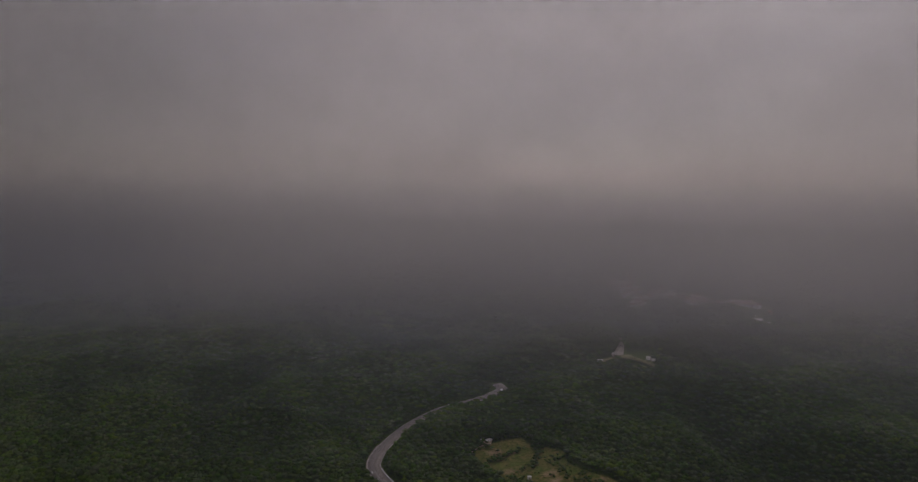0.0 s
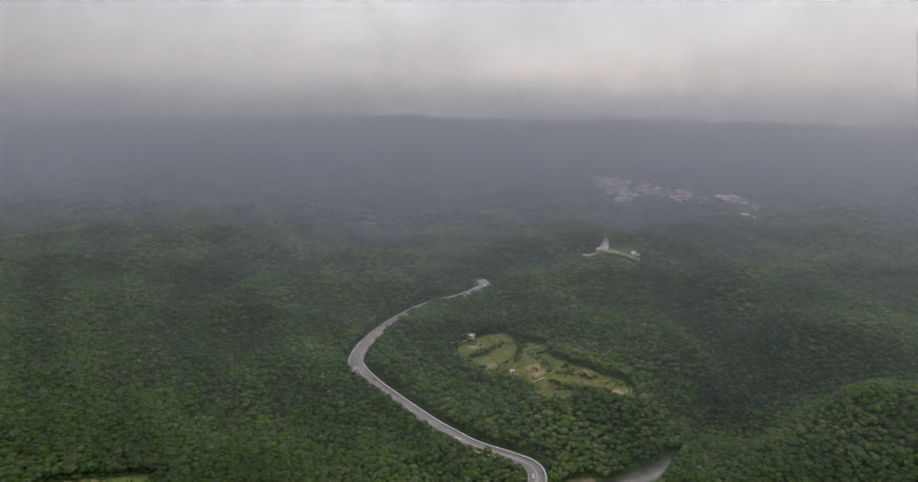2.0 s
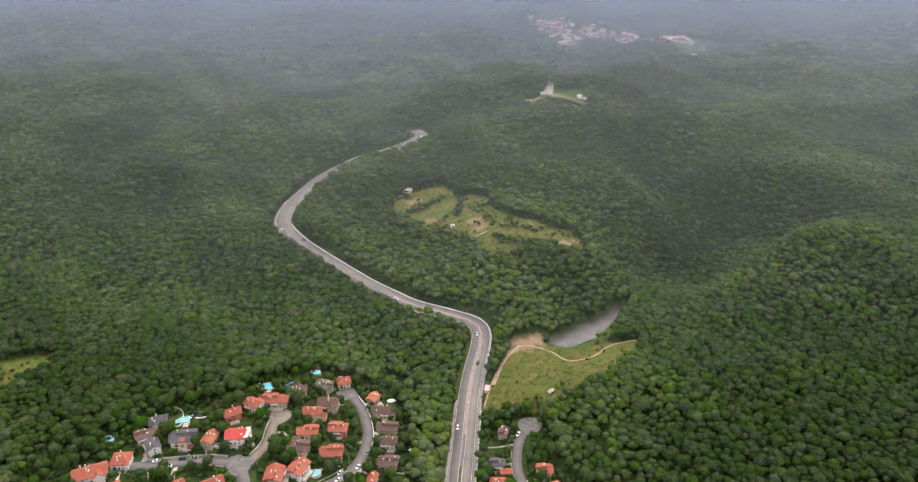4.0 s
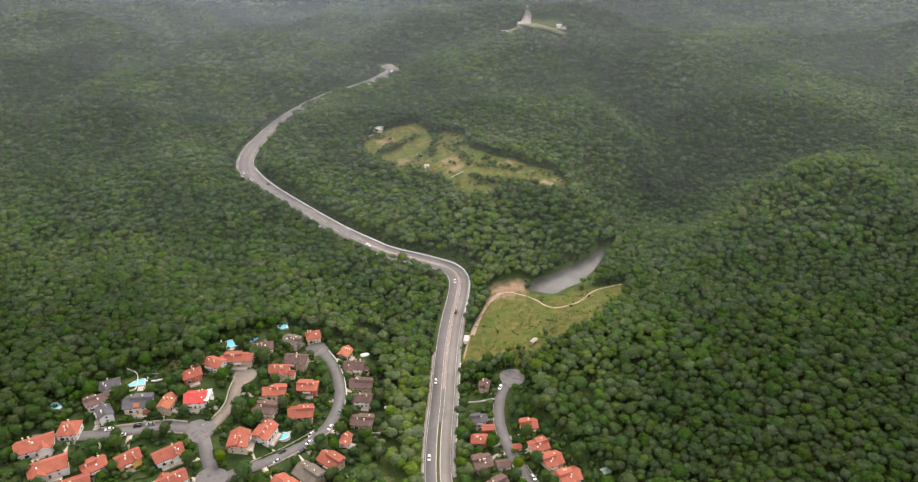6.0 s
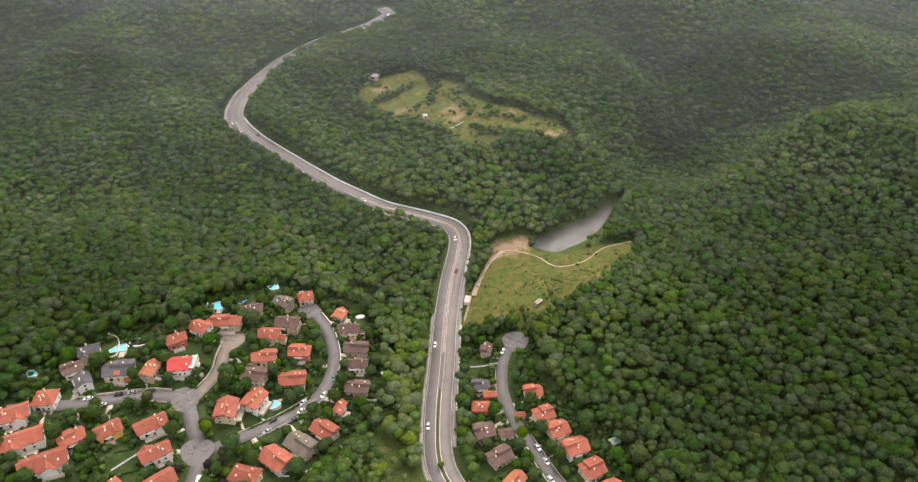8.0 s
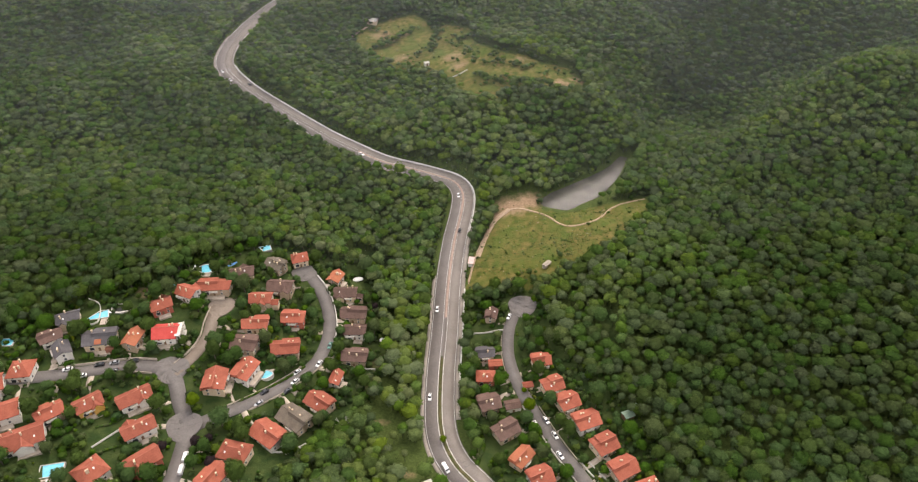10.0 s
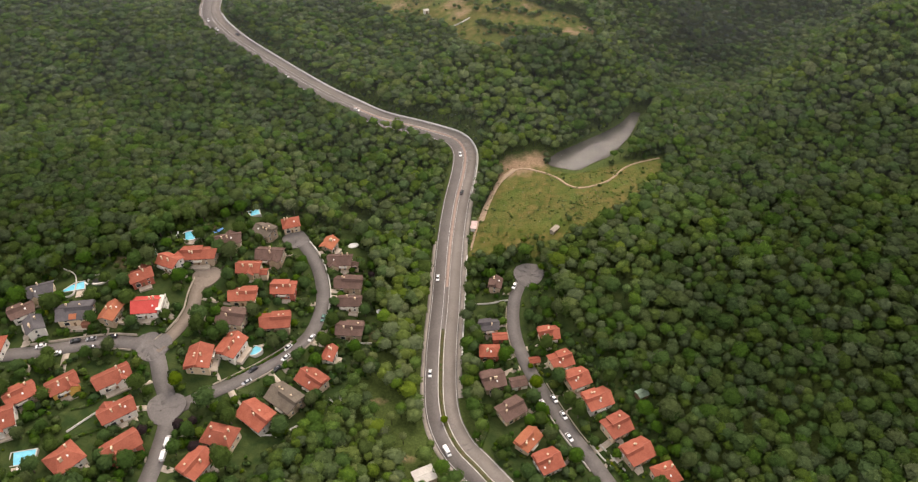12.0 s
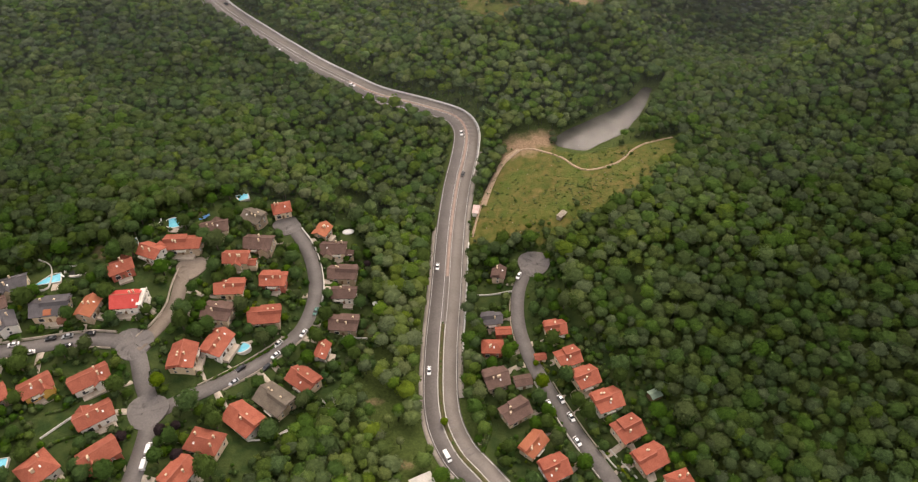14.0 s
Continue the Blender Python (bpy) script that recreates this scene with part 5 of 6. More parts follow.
def make_car(paint, label, van=False):
    thing = new("van" if van else "car", None)
    if van:
        part("body", loft([(-2.5, 0.86, 0.35, 1.0, 0.8), (-2.42, 0.9, 0.3, 1.95, 0.8), (1.2, 0.92, 0.3, 2.0, 0.8), (1.8, 0.92, 0.3, 1.25, 0.82), (2.45, 0.88, 0.3, 0.95, 0.78), (2.55, 0.8, 0.4, 0.8, 0.7)]), paint, thing)
        part("windscreen", loft([(1.25, 0.78, 1.3, 1.9, 0.7), (1.85, 0.8, 1.22, 1.3, 0.74)]), M_GLASS, thing, "dark windscreen")
        length = 2.5
    else:
        part("body", loft([(-2.15, 0.74, 0.35, 0.8, 0.7), (-2.05, 0.84, 0.25, 0.93, 0.8), (-1.2, 0.87, 0.22, 0.97, 0.82), (0.9, 0.87, 0.22, 0.95, 0.82), (1.95, 0.83, 0.25, 0.78, 0.76), (2.15, 0.72, 0.35, 0.65, 0.68)]), paint, thing)
        part("cabin_glass", loft([(-1.75, 0.74, 0.9, 0.98, 0.7), (-1.1, 0.78, 0.92, 1.38, 0.6), (0.25, 0.78, 0.92, 1.4, 0.6), (1.1, 0.76, 0.9, 0.97, 0.7)]), M_GLASS, thing, "dark car windows")
        part("car_roof", box_bm(-0.58, 0.58, -1.05, 0.22, 1.38, 1.44), paint, thing)
        length = 2.1
    for sx in (-0.82, 0.82):
        for sy in (-length * 0.62, length * 0.62):
            bm = bmesh.new()
            bmesh.ops.create_cone(bm, cap_ends=True, segments=14, radius1=0.32, radius2=0.32, depth=0.2, matrix=Matrix.Translation((sx, sy, 0.32)) @ Matrix.Rotation(radians(90), 4, "Y"))
            part("wheel", bm, M_TYRE, thing, "black tyre")
    for sx in (-0.6, 0.6):
        part("headlight", box_bm(sx - 0.18, sx + 0.18, length - 0.1, length + 0.02, 0.55, 0.72), M_LAMP, thing, "clear headlight")
        part("tail_light", box_bm(sx - 0.16, sx + 0.16, -length - 0.05, -length + 0.1, 0.6, 0.8), M_TAIL, thing, "red tail light")
    return tagged(thing, label, "van" if van else "car", group="cars on the streets")


P_WHITE, P_SILVER, P_DARK, P_GREEN = car_paint("white_paint", (0.78, 0.78, 0.77)), car_paint("silver_paint", (0.42, 0.43, 0.44), 0.6), car_paint("black_paint", (0.02, 0.02, 0.023)), car_paint("green_paint", (0.06, 0.2, 0.16))
KINDS = {"w": (P_WHITE, "white parked saloon car beside the kerb", False), "s": (P_SILVER, "silver parked saloon car", False), "k": (P_DARK, "black parked saloon car", False),
         "g": (P_GREEN, "dark green parked car", False), "v": (P_WHITE, "white panel van parked on the street", True), "W": (P_WHITE, "white car driving on the main road", False),
         "V": (P_WHITE, "white van driving on the main road", True), "K": (P_DARK, "dark car driving on the main road", False)}
first_car = {}


def place_car(kind, x, y, yaw, z):
    m4 = pose(x, y, z, 0, 0, yaw)
    if kind not in first_car:
        first_car[kind] = make_car(*KINDS[kind])
        first_car[kind].matrix_basis = m4
    else:
        copy_thing(first_car[kind], m4)


def car_on(kind, key, x, y, off, back=False):
    """A car on a street near a place, off metres right of its middle."""
    line, zs, _ = LINES[key]
    i = min(max(1, line_index(key, x, y)), len(line) - 2)
    d = line[i + 1] - line[i - 1]
    d /= np.linalg.norm(d)
    t = (np.array([x, y]) - line[i]) @ d
    p = line[i] + d * t + np.array([d[1], -d[0]]) * off
    place_car(kind, p[0], p[1], math.degrees(math.atan2(-d[0], d[1])) + (180 if back else 0), zs[i] + 0.03)


for kind, key, x, y, off in (("w", "east", -138, 403, -2.2), ("w", "east", -146, 396, 2.2), ("w", "east", -145, 389, -2.3), ("k", "east", -156, 380, 1.6), ("k", "east", -149, 384, -4.4), ("s", "east", -157, 373, -3.0),
                             ("g", "east", -134, 415, -2.3), ("w", "south", -242, 381, 2.2), ("k", "south", -230, 386, 2.5), ("s", "south", -224, 387, 2.4), ("k", "south", -216, 388, 2.5),
                             ("v", "south", -178, 343, 2.6), ("v", "south", -179, 337, 2.6), ("k", "south", -223, 384, -2.6), ("w", "south", -235, 379, -3.0),
                             ("w", "right", -41, 440, 2.2), ("s", "right", -31, 374, -2.4), ("w", "right", -27, 366, -1.8), ("w", "right", -26, 355, 1.9), ("w", "right", -37, 371, 3.0)):
    car_on(kind, key, x, y, off)
for kind, x, y, off, back in (("W", -82, 390, -4.8, True), ("W", -76, 545, -3.0, True), ("V", -70, 352, -4.8, True), ("W", -79, 450, -4.9, True), ("W", -122, 584, -4.6, True), ("W", -136, 594, -2.2, True),
                              ("W", -185, 630, -4.8, True), ("K", -235, 671, 4.0, False), ("W", -243, 683, -4.6, True), ("W", -254, 694, -4.7, True), ("V", -143, 906, 2.0, False), ("K", -74, 515, 1.9, False)):
    car_on(kind, "highway", x, y, off, back)

# ---- garden trees, each a thing ----
def limb(bm, a, b_, r0, r1, sides=6):
    a, b_ = Vector(a), Vector(b_)
    q = (b_ - a).to_track_quat("Z", "Y").to_matrix()
    rings = [[bm.verts.new(c + q @ Vector((r * math.cos(t), r * math.sin(t), 0))) for t in np.linspace(0, 2 * math.pi, sides + 1)[:-1]] for c, r in ((a, r0), (b_, r1))]
    for i in range(sides):
        j = (i + 1) % sides
        bm.faces.new([rings[0][i], rings[0][j], rings[1][j], rings[1][i]])
    bm.faces.new(rings[1])


def garden_tree(trng, leaves, mat, label, leaf=0.2, tall=1.0, bare=False):
    thing = new("tree", None)
    bm = bmesh.new()
    fork = 1.9 * tall
    limb(bm, (0, 0, -0.4), (0.05, 0.03, fork), 0.24, 0.16, 8)
    tips = []
    for k in range(6):
        a = k * 1.05 + trng.uniform(-0.3, 0.3)
        tip = (1.5 * math.cos(a), 1.5 * math.sin(a), fork + trng.uniform(1.2, 2.6) * tall)
        limb(bm, (0.05, 0.03, fork - 0.2), tip, 0.12, 0.04)
        tips.append(tip)
        if bare:
            for _ in range(5):
                e = (tip[0] * trng.uniform(0.9, 1.7), tip[1] * trng.uniform(0.9, 1.7), tip[2] + trng.uniform(0.2, 2.0))
                limb(bm, [v * 0.7 for v in tip[:2]] + [fork + (tip[2] - fork) * 0.7], e, 0.06, 0.015, 4)
    part("trunk", bm, M_BARK if not bare else M_CONCRETE, thing, "" if not bare else "pale bare branches")
    if not bare:
        t = crown_template(trng, leaves, 9, leaf, 0.95 * tall) * (2.7, 2.7, 2.7) + (0, 0, fork + 1.7 * tall)
        ob = new("crown", array_mesh("crown", t, np.arange(len(t)).reshape(-1, 3), mat, {"tint": np.full(len(t), trng.uniform(0.25, 0.75)), "hue": np.full(len(t), trng.random()), "dome": dome_of((t - (0, 0, fork + 1.7 * tall)) / 2.7)}))
        ob.parent = thing
    return tagged(thing, label, "tree", group="garden trees")


trng = np.random.default_rng(21)
TREES = [garden_tree(trng, 300, M_LEAF_GARDEN, "leafy green garden tree with a rounded crown", 0.12) for _ in range(4)]
TREES += [garden_tree(trng, 300, M_LEAF, "dark green broadleaf tree beside houses", 0.12, 1.15) for _ in range(3)]
TREES += [garden_tree(trng, 300, M_PINE, "dense blue-green conifer in a garden", 0.12, 1.3)]
PLUM, GOLD = garden_tree(trng, 300, M_LEAF_PLUM, "dark purple-leaved tree beside the street", 0.12), garden_tree(trng, 300, M_LEAF_GOLD, "yellow-green rounded tree on a lawn", 0.12)
DEAD = garden_tree(trng, 0, None, "leafless pale grey tree among green ones", bare=True)
house_xy = np.array([(h[0], h[1], 0.5 * math.hypot(h[3], h[4]) * 0.76) for h in ALL_HOUSES] + [(-201, 452, 5), (-242, 414, 7), (-175, 479, 4.5), (-158.6, 390.6, 5.5), (-216, 435.8, 5.5), (-227, 332, 6.5), (-51, 409, 4), (-44, 383, 4.5), (-36, 395, 3), (7, 373, 3), (11, 376, 3), (-83, 336, 5)])


def free_of_houses(x, y, gap):
    d = np.hypot(np.asarray(x)[:, None] - house_xy[None, :, 0], np.asarray(y)[:, None] - house_xy[None, :, 1]) - house_xy[None, :, 2]
    return (d > gap).all(1)


def set_tree(proto, used, x, y, s, tall=1.0):
    m4 = Matrix.Translation((x, y, float(ground_height(np.array([x]), np.array([y]))[0]))) @ Matrix.Rotation(trng.uniform(0, 6.28), 4, "Z")
    ob = proto if id(proto) not in used else copy_thing(proto, m4)
    used.add(id(proto))
    ob.matrix_basis = m4 @ Matrix.Diagonal((s, s, s * tall, 1))


used = set()
tx_, ty_ = trng.uniform(-300, 26, 9000), trng.uniform(318, 492, 9000)
okay = (edge_distance(tx_, ty_, VILLAGE_LEFT) > 0) | (edge_distance(tx_, ty_, VILLAGE_RIGHT) > 0)
okay &= free_of_houses(tx_, ty_, 0.9)
for key in LINES:
    okay &= line_distance(tx_, ty_, key)[0] > LINES[key][2] / 2 + 2.4
lawns = [(-154.5, 466.5, 9), (-187, 427, 8.5), (-35, 447, 10), (-185.5, 358.5, 10.5), (-199, 387, 9.5), (-129, 478, 7), (-165, 375, 6), (-122, 365, 6), (-205, 415, 9), (-200, 49, 8), (-150, 348, 10), (-215, 350, 9), (-207, 360, 7), (-133, 357, 7), (-58, 430, 9), (-178, 372, 7), (-158, 384, 6), (-57, 360, 7), (-192, 412, 5), (-125, 464, 7), (-185, 462, 6)]
for lx, ly, lr in lawns:
    okay &= np.hypot(tx_ - lx, ty_ - ly) > lr
taken = []
for x, y in zip(tx_[okay], ty_[okay]):
    s = float(np.clip(trng.normal(1.12, 0.32), 0.5, 1.9))
    if all((x - a) ** 2 + (y - b_) ** 2 > (1.4 * (s + c)) ** 2 for a, b_, c in taken):
        taken.append((x, y, s))
        if len(taken) > 298:
            break
for x, y, s in taken:
    set_tree(TREES[trng.integers(len(TREES))], used, x, y, s, trng.uniform(0.85, 1.15))
for x, y, s in ((-177, 349, 1.0), (-169, 340, 1.0), (-190, 346, 0.9), (-173, 352, 0.8), (-114, 447, 0.8)):
    set_tree(PLUM, used, x, y, s)
for x, y, s in ((-184, 369, 1.25), (-160, 408, 0.7), (-36.5, 381, 1.35), (-38, 392, 0.55), (-76, 364, 0.7), (-245, 405, 0.8)):
    set_tree(GOLD, used, x, y, s)
set_tree(DEAD, used, -120, 366, 1.5)

# shrubs and hedges in the gardens, saplings on the meadows and the median
srng = np.random.default_rng(5)
SHRUB = [crown_template(srng, 40, 6, 0.25, 0.85, 6, (-5, 40)) for _ in range(5)]
sx, sy = srng.uniform(-300, 26, 9000), srng.uniform(318, 492, 9000)
okay = ((edge_distance(sx, sy, VILLAGE_LEFT) > -3) | (edge_distance(sx, sy, VILLAGE_RIGHT) > -3)) & free_of_houses(sx, sy, -0.2)
for key in LINES:
    okay &= line_distance(sx, sy, key)[0] > LINES[key][2] / 2 + 1.3
for lx, ly, lr in lawns:
    okay &= np.hypot(sx - lx, sy - ly) > lr * 0.8
sx, sy = sx[okay][:2700], sy[okay][:2700]
plant("shrubs", srng, sx, sy, np.clip(srng.lognormal(0.22, 0.45, len(sx)), 0.5, 2.7), SHRUB, srng.uniform(0, 1, len(sx)), False, M_LEAF_GARDEN, "green shrubs and hedges filling the gardens", 0.3)
# brighter scrub on the verges of the highway
i = srng.integers(0, len(hw) - 1, 3600)
along = hw[i + 1] - hw[i]
along = along / np.linalg.norm(along, axis=1)[:, None]
off = srng.choice((-1, 1), len(i)) * (9.6 + np.abs(srng.normal(0, 2.6, len(i))))
vx, vy = hw[i, 0] - along[:, 1] * off + srng.normal(0, 1, len(i)), hw[i, 1] + along[:, 0] * off + srng.normal(0, 1, len(i))
k = (vy > 440) & (vy < 900) & (line_distance(vx, vy, "highway")[0] > 9.2) & (edge_distance(vx, vy, MEADOW) < -1) & (edge_distance(vx, vy, POND) < -1) & (np.hypot(vx + 36, vy - 531) > 13)
vx, vy = vx[k][:1500], vy[k][:1500]
plant("verge_scrub", srng, vx, vy, np.clip(srng.lognormal(0.1, 0.35, len(vx)), 0.5, 2.0), SHRUB, srng.uniform(0.35, 1, len(vx)), False, M_LEAF, "light green scrub along the highway verges", 0.2)
mx_, my_ = [], []
for poly, count in ((MEADOW, 60), (CLEARING, 110), (FIELD_WEST, 110)):
    p = np.array(poly)
    x, y = srng.uniform(p[:, 0].min(), p[:, 0].max(), 6000), srng.uniform(p[:, 1].min(), p[:, 1].max(), 6000)
    k = inside(x, y, poly)
    mx_.append(x[k][:count]), my_.append(y[k][:count])
x, y = np.concatenate(mx_), np.concatenate(my_)
k = line_distance(x, y, "highway")[0] > 9
x, y = x[k], y[k]
plant("meadow_shrubs", srng, x, y, np.where(y > 600, np.clip(srng.lognormal(0.0, 0.45, len(x)), 0.5, 2.6), np.clip(srng.normal(0.6, 0.35, len(x)), 0.3, 1.6)), SHRUB, srng.uniform(0.1, 0.8, len(x)), False, M_LEAF, "scattered bushes on the meadows", 0.3)
# tree rows and thickets that divide the clearing
ROWS = [([(-142, 727), (-133, 734), (-124, 742), (-115, 750), (-106, 756)], 34, 2.6), ([(-136, 739), (-127, 745)], 8, 2.0), ([(-93, 756), (-90, 740), (-91, 724), (-92, 714)], 24, 2.6), ([(-101, 719), (-105, 711), (-113, 706)], 10, 1.6),
        ([(-80, 730), (-74, 719), (-66, 712), (-60, 694), (-56, 682)], 24, 1.7), ([(-70, 726), (-61, 728)], 10, 2.0), ([(-53, 680), (-45, 673), (-33, 670), (-25, 665), (-16, 661)], 26, 2.0),
        ([(-58, 662), (-50, 655), (-43, 649), (-34, 645), (-26, 642)], 30, 2.5), ([(-58, 651), (-50, 646)], 8, 1.5), ([(-9, 653), (2, 650), (9, 652)], 9, 1.4), ([(-48, 690), (-40, 683)], 8, 1.8), ([(-146, 756), (-141, 759)], 5, 2.6)]
rx_, ry_, rs_ = [], [], []
for pts, count, big in ROWS:
    line = spline(pts, 1.0)
    k = srng.integers(0, len(line), count)
    rx_ += list(line[k, 0] + srng.normal(0, 1.6, count))
    ry_ += list(line[k, 1] + srng.normal(0, 1.9, count))
    rs_ += list(big * srng.uniform(0.55, 1.3, count))
rx_ += list(srng.normal(-362, 7, 45))
ry_ += list(srng.normal(431, 5, 45))
rs_ += list(srng.uniform(1.0, 2.4, 45))
plant("hedgerow_trees", srng, np.array(rx_), np.array(ry_), np.array(rs_), MID, srng.uniform(0.15, 0.85, len(rx_)), False, M_LEAF, "rows and thickets of small trees on the clearings", 0.8)
# bushes along the wood's edges
ex_, ey_ = [], []
for poly, count in ((CLEARING, 420), (MEADOW, 260), (POND, 170), (FIELD_WEST, 160)):
    line = spline(poly + poly[:1], 1.0)
    k = srng.integers(0, len(line) - 1, count)
    d = line[k + 1] - line[k]
    d /= np.linalg.norm(d, axis=1)[:, None] + 1e-9
    out = srng.choice((-1, 1), count) * srng.uniform(0.6, 4.5, count)
    ex_.append(line[k, 0] + d[:, 1] * out), ey_.append(line[k, 1] - d[:, 0] * out)
x, y = np.concatenate(ex_), np.concatenate(ey_)
k = (np.max([edge_distance(x, y, p_) for p_ in (CLEARING, MEADOW, FIELD_WEST)], 0) < -0.3) & (edge_distance(x, y, POND) < -1.0) & (line_distance(x, y, "highway")[0] > 11) & (line_distance(x, y, "right")[0] > 6)
k &= ~((edge_distance(x, y, POND) > -8) & (y < 532 + (x + 17) * 0.9)) & (np.hypot(x + 32, y - 532) > 13)
x, y = x[k], y[k]
plant("wood_edge_bushes", srng, x, y, srng.uniform(1.1, 2.6, len(x)), SHRUB, srng.uniform(0.3, 0.9, len(x)), False, M_LEAF, "light green bushes along the edge of the wood", 0.5)
# tufts and weeds of the meadow
p = np.array(MEADOW)
x, y = srng.uniform(p[:, 0].min(), p[:, 0].max(), 5200), srng.uniform(p[:, 1].min(), p[:, 1].max(), 5200)
k = inside(x, y, MEADOW) & (srng.random(5200) < 0.16 + 0.8 * np.exp(-((x + 9) / 11) ** 2 - ((y - 490) / 8) ** 2) + 0.5 * np.exp(-((x - 5) / 12) ** 2 - ((y - 522) / 4) ** 2)) & (np.hypot(x + 34, y - 530) > 14)
x, y = x[k], y[k]
TUFT = [crown_template(srng, 9, 4, 0.5, 0.6, 5, (10,)) for _ in range(4)]
plant("weeds", srng, x, y, srng.uniform(0.25, 0.75, len(x)), TUFT, srng.uniform(0.5, 1.0, len(x)), False, M_LEAF, "green tufts of weeds in the meadow grass", 0.0)
# scrub at the meadow's near end
x, y = np.r_[srng.normal(-58, 3.5, 22), srng.normal(-47, 4, 24), srng.normal(-34, 5, 16), -29.8, -41.7, -12], np.r_[srng.normal(459, 3, 22), srng.normal(460, 2.5, 24), srng.normal(463, 2.5, 16), 470.3, 489.3, 480]
k = (line_distance(x, y, "highway")[0] > 11) & (line_distance(x, y, "right")[0] > 9)
plant("thicket", srng, x[k], y[k], srng.uniform(0.9, 2.3, k.sum()), SHRUB, srng.uniform(0.1, 0.7, k.sum()), False, M_LEAF, "dark green thicket at the end of the meadow", 0.6)
i = np.arange(plant_start, plant_end)
i = i[srng.random(len(i)) < 0.75]
plant("median_shrubs", srng, hw[i, 0] + srng.normal(0, 0.2, len(i)), hw[i, 1] + srng.uniform(-1.2, 1.2, len(i)), srng.uniform(0.3, 0.6, len(i)), SHRUB, srng.uniform(0, 1, len(i)), False, M_LEAF_GARDEN, "low shrubs along the planted median", 0.1)

# small white garden things
M_WHITE = surface("white_canvas", (0.7, 0.69, 0.66), (0.82, 0.81, 0.78), 3.0, 0.7, 0.8, 0.1)


def parasol(x, y, r, label):
    thing = new("parasol", None)
    thing.matrix_world = pose(x, y, float(ground_height(np.array([x]), np.array([y]))[0]))
    bm = bmesh.new()
    bmesh.ops.create_cone(bm, cap_ends=False, segments=8, radius1=r, radius2=0.05, depth=0.7, matrix=Matrix.Translation((0, 0, 2.5)))
    bmesh.ops.solidify(bm, geom=bm.faces[:], thickness=0.04)
    part("canopy", bm, M_WHITE, thing)
    bm = bmesh.new()
    bmesh.ops.create_cone(bm, cap_ends=True, segments=8, radius1=0.04, radius2=0.04, depth=2.5, matrix=Matrix.Translation((0, 0, 1.2)))
    part("pole", bm, M_FRAME, thing)
    tagged(thing, label, "parasol")


parasol(-108, 424, 1.7, "white garden parasol on a lawn")
parasol(-38, 341, 1.5, "white garden parasol beside a house")
bm = bmesh.new()
bmesh.ops.create_uvsphere(bm, u_segments=16, v_segments=8, radius=1.0, matrix=Matrix.Diagonal((3.2, 1.9, 0.9, 1)))
for v in bm.verts:
    v.co.z = max(v.co.z, -0.1) + 0.3
dome = mesh_object("pool_cover", bm, M_WHITE, True)
dome.matrix_world = pose(-126, 470, float(ground_height(np.array([-126.0]), np.array([470.0]))[0]), 0, 0, 15)
tagged(dome, "rounded white cover over a small pool", "pool cover")
shed(-20, 474, 50, 5, 2.4, 1.8, M_STONEWALL, M_STONEWALL, "trailer", "small pale grey trailer standing at the meadow border", 0.4)

# ---- the far town ----
TOWN = [((84, 1853), (106, 1660), 30, 17), ((60, 1600), (108, 1660), 8, 8), ((108, 1662), (171, 1751), 12, 7), ((171, 1750), (214, 1720), 9, 8), ((212, 1632), (235, 1650), 8, 8), ((235, 1648), (290, 1492), 26, 7),
        ((290, 1490), (344, 1483), 12, 7), ((52, 2067), (94, 2026), 6, 8), ((212, 1903), (222, 1903), 2, 4)]
QUARRY = [(296, 1362), (286, 1300), (272, 1225)]
def far_house(roof_mat, wall_mat, w, d, h, label):
    thing = new("far_house", None)
    bm_r, bm_w, bm_k = bmesh.new(), bmesh.new(), bmesh.new()
    gable(bm_r, bm_w, bm_k, -w / 2, w / 2, -d / 2, d / 2, h, d * 0.25, hip=min(w, d) * 0.4)
    bm_k.free()
    part("wall", bm_w, wall_mat, thing)
    part("roof", bm_r, roof_mat, thing)
    for k in range(3):
        add_window(WINDOW_WIDE, thing, Matrix.Translation(((k - 1) * w * 0.28, -d / 2, h * 0.45)))
    return tagged(thing, label, "house", group="far town")


M_PINK = surface("pink_render", (0.5, 0.34, 0.3), (0.62, 0.44, 0.4), 0.5, 0.1, 0.9)
FAR_KINDS = [far_house(M_ROOF_RED, WALLS["w"][0], 11, 8, 6, "distant white house with a red roof"), far_house(M_PINK, M_PINK, 11, 8, 8, "distant pink apartment block"),
             far_house(M_CONCRETE, WALLS["w"][0], 13, 7, 4, "distant pale flat building"), far_house(M_ROOF_ORANGE, WALLS["c"][0], 9, 8, 5, "distant cream house with an orange roof")]
frng = np.random.default_rng(3)
spots = []
for (ax, ay), (bx, by), count, wide in TOWN:
    for _ in range(int(count * 1.5)):
        t = frng.random()
        spots.append((ax + (bx - ax) * t + frng.normal(0, wide), ay + (by - ay) * t + frng.normal(0, wide * 1.2)))
used = set()
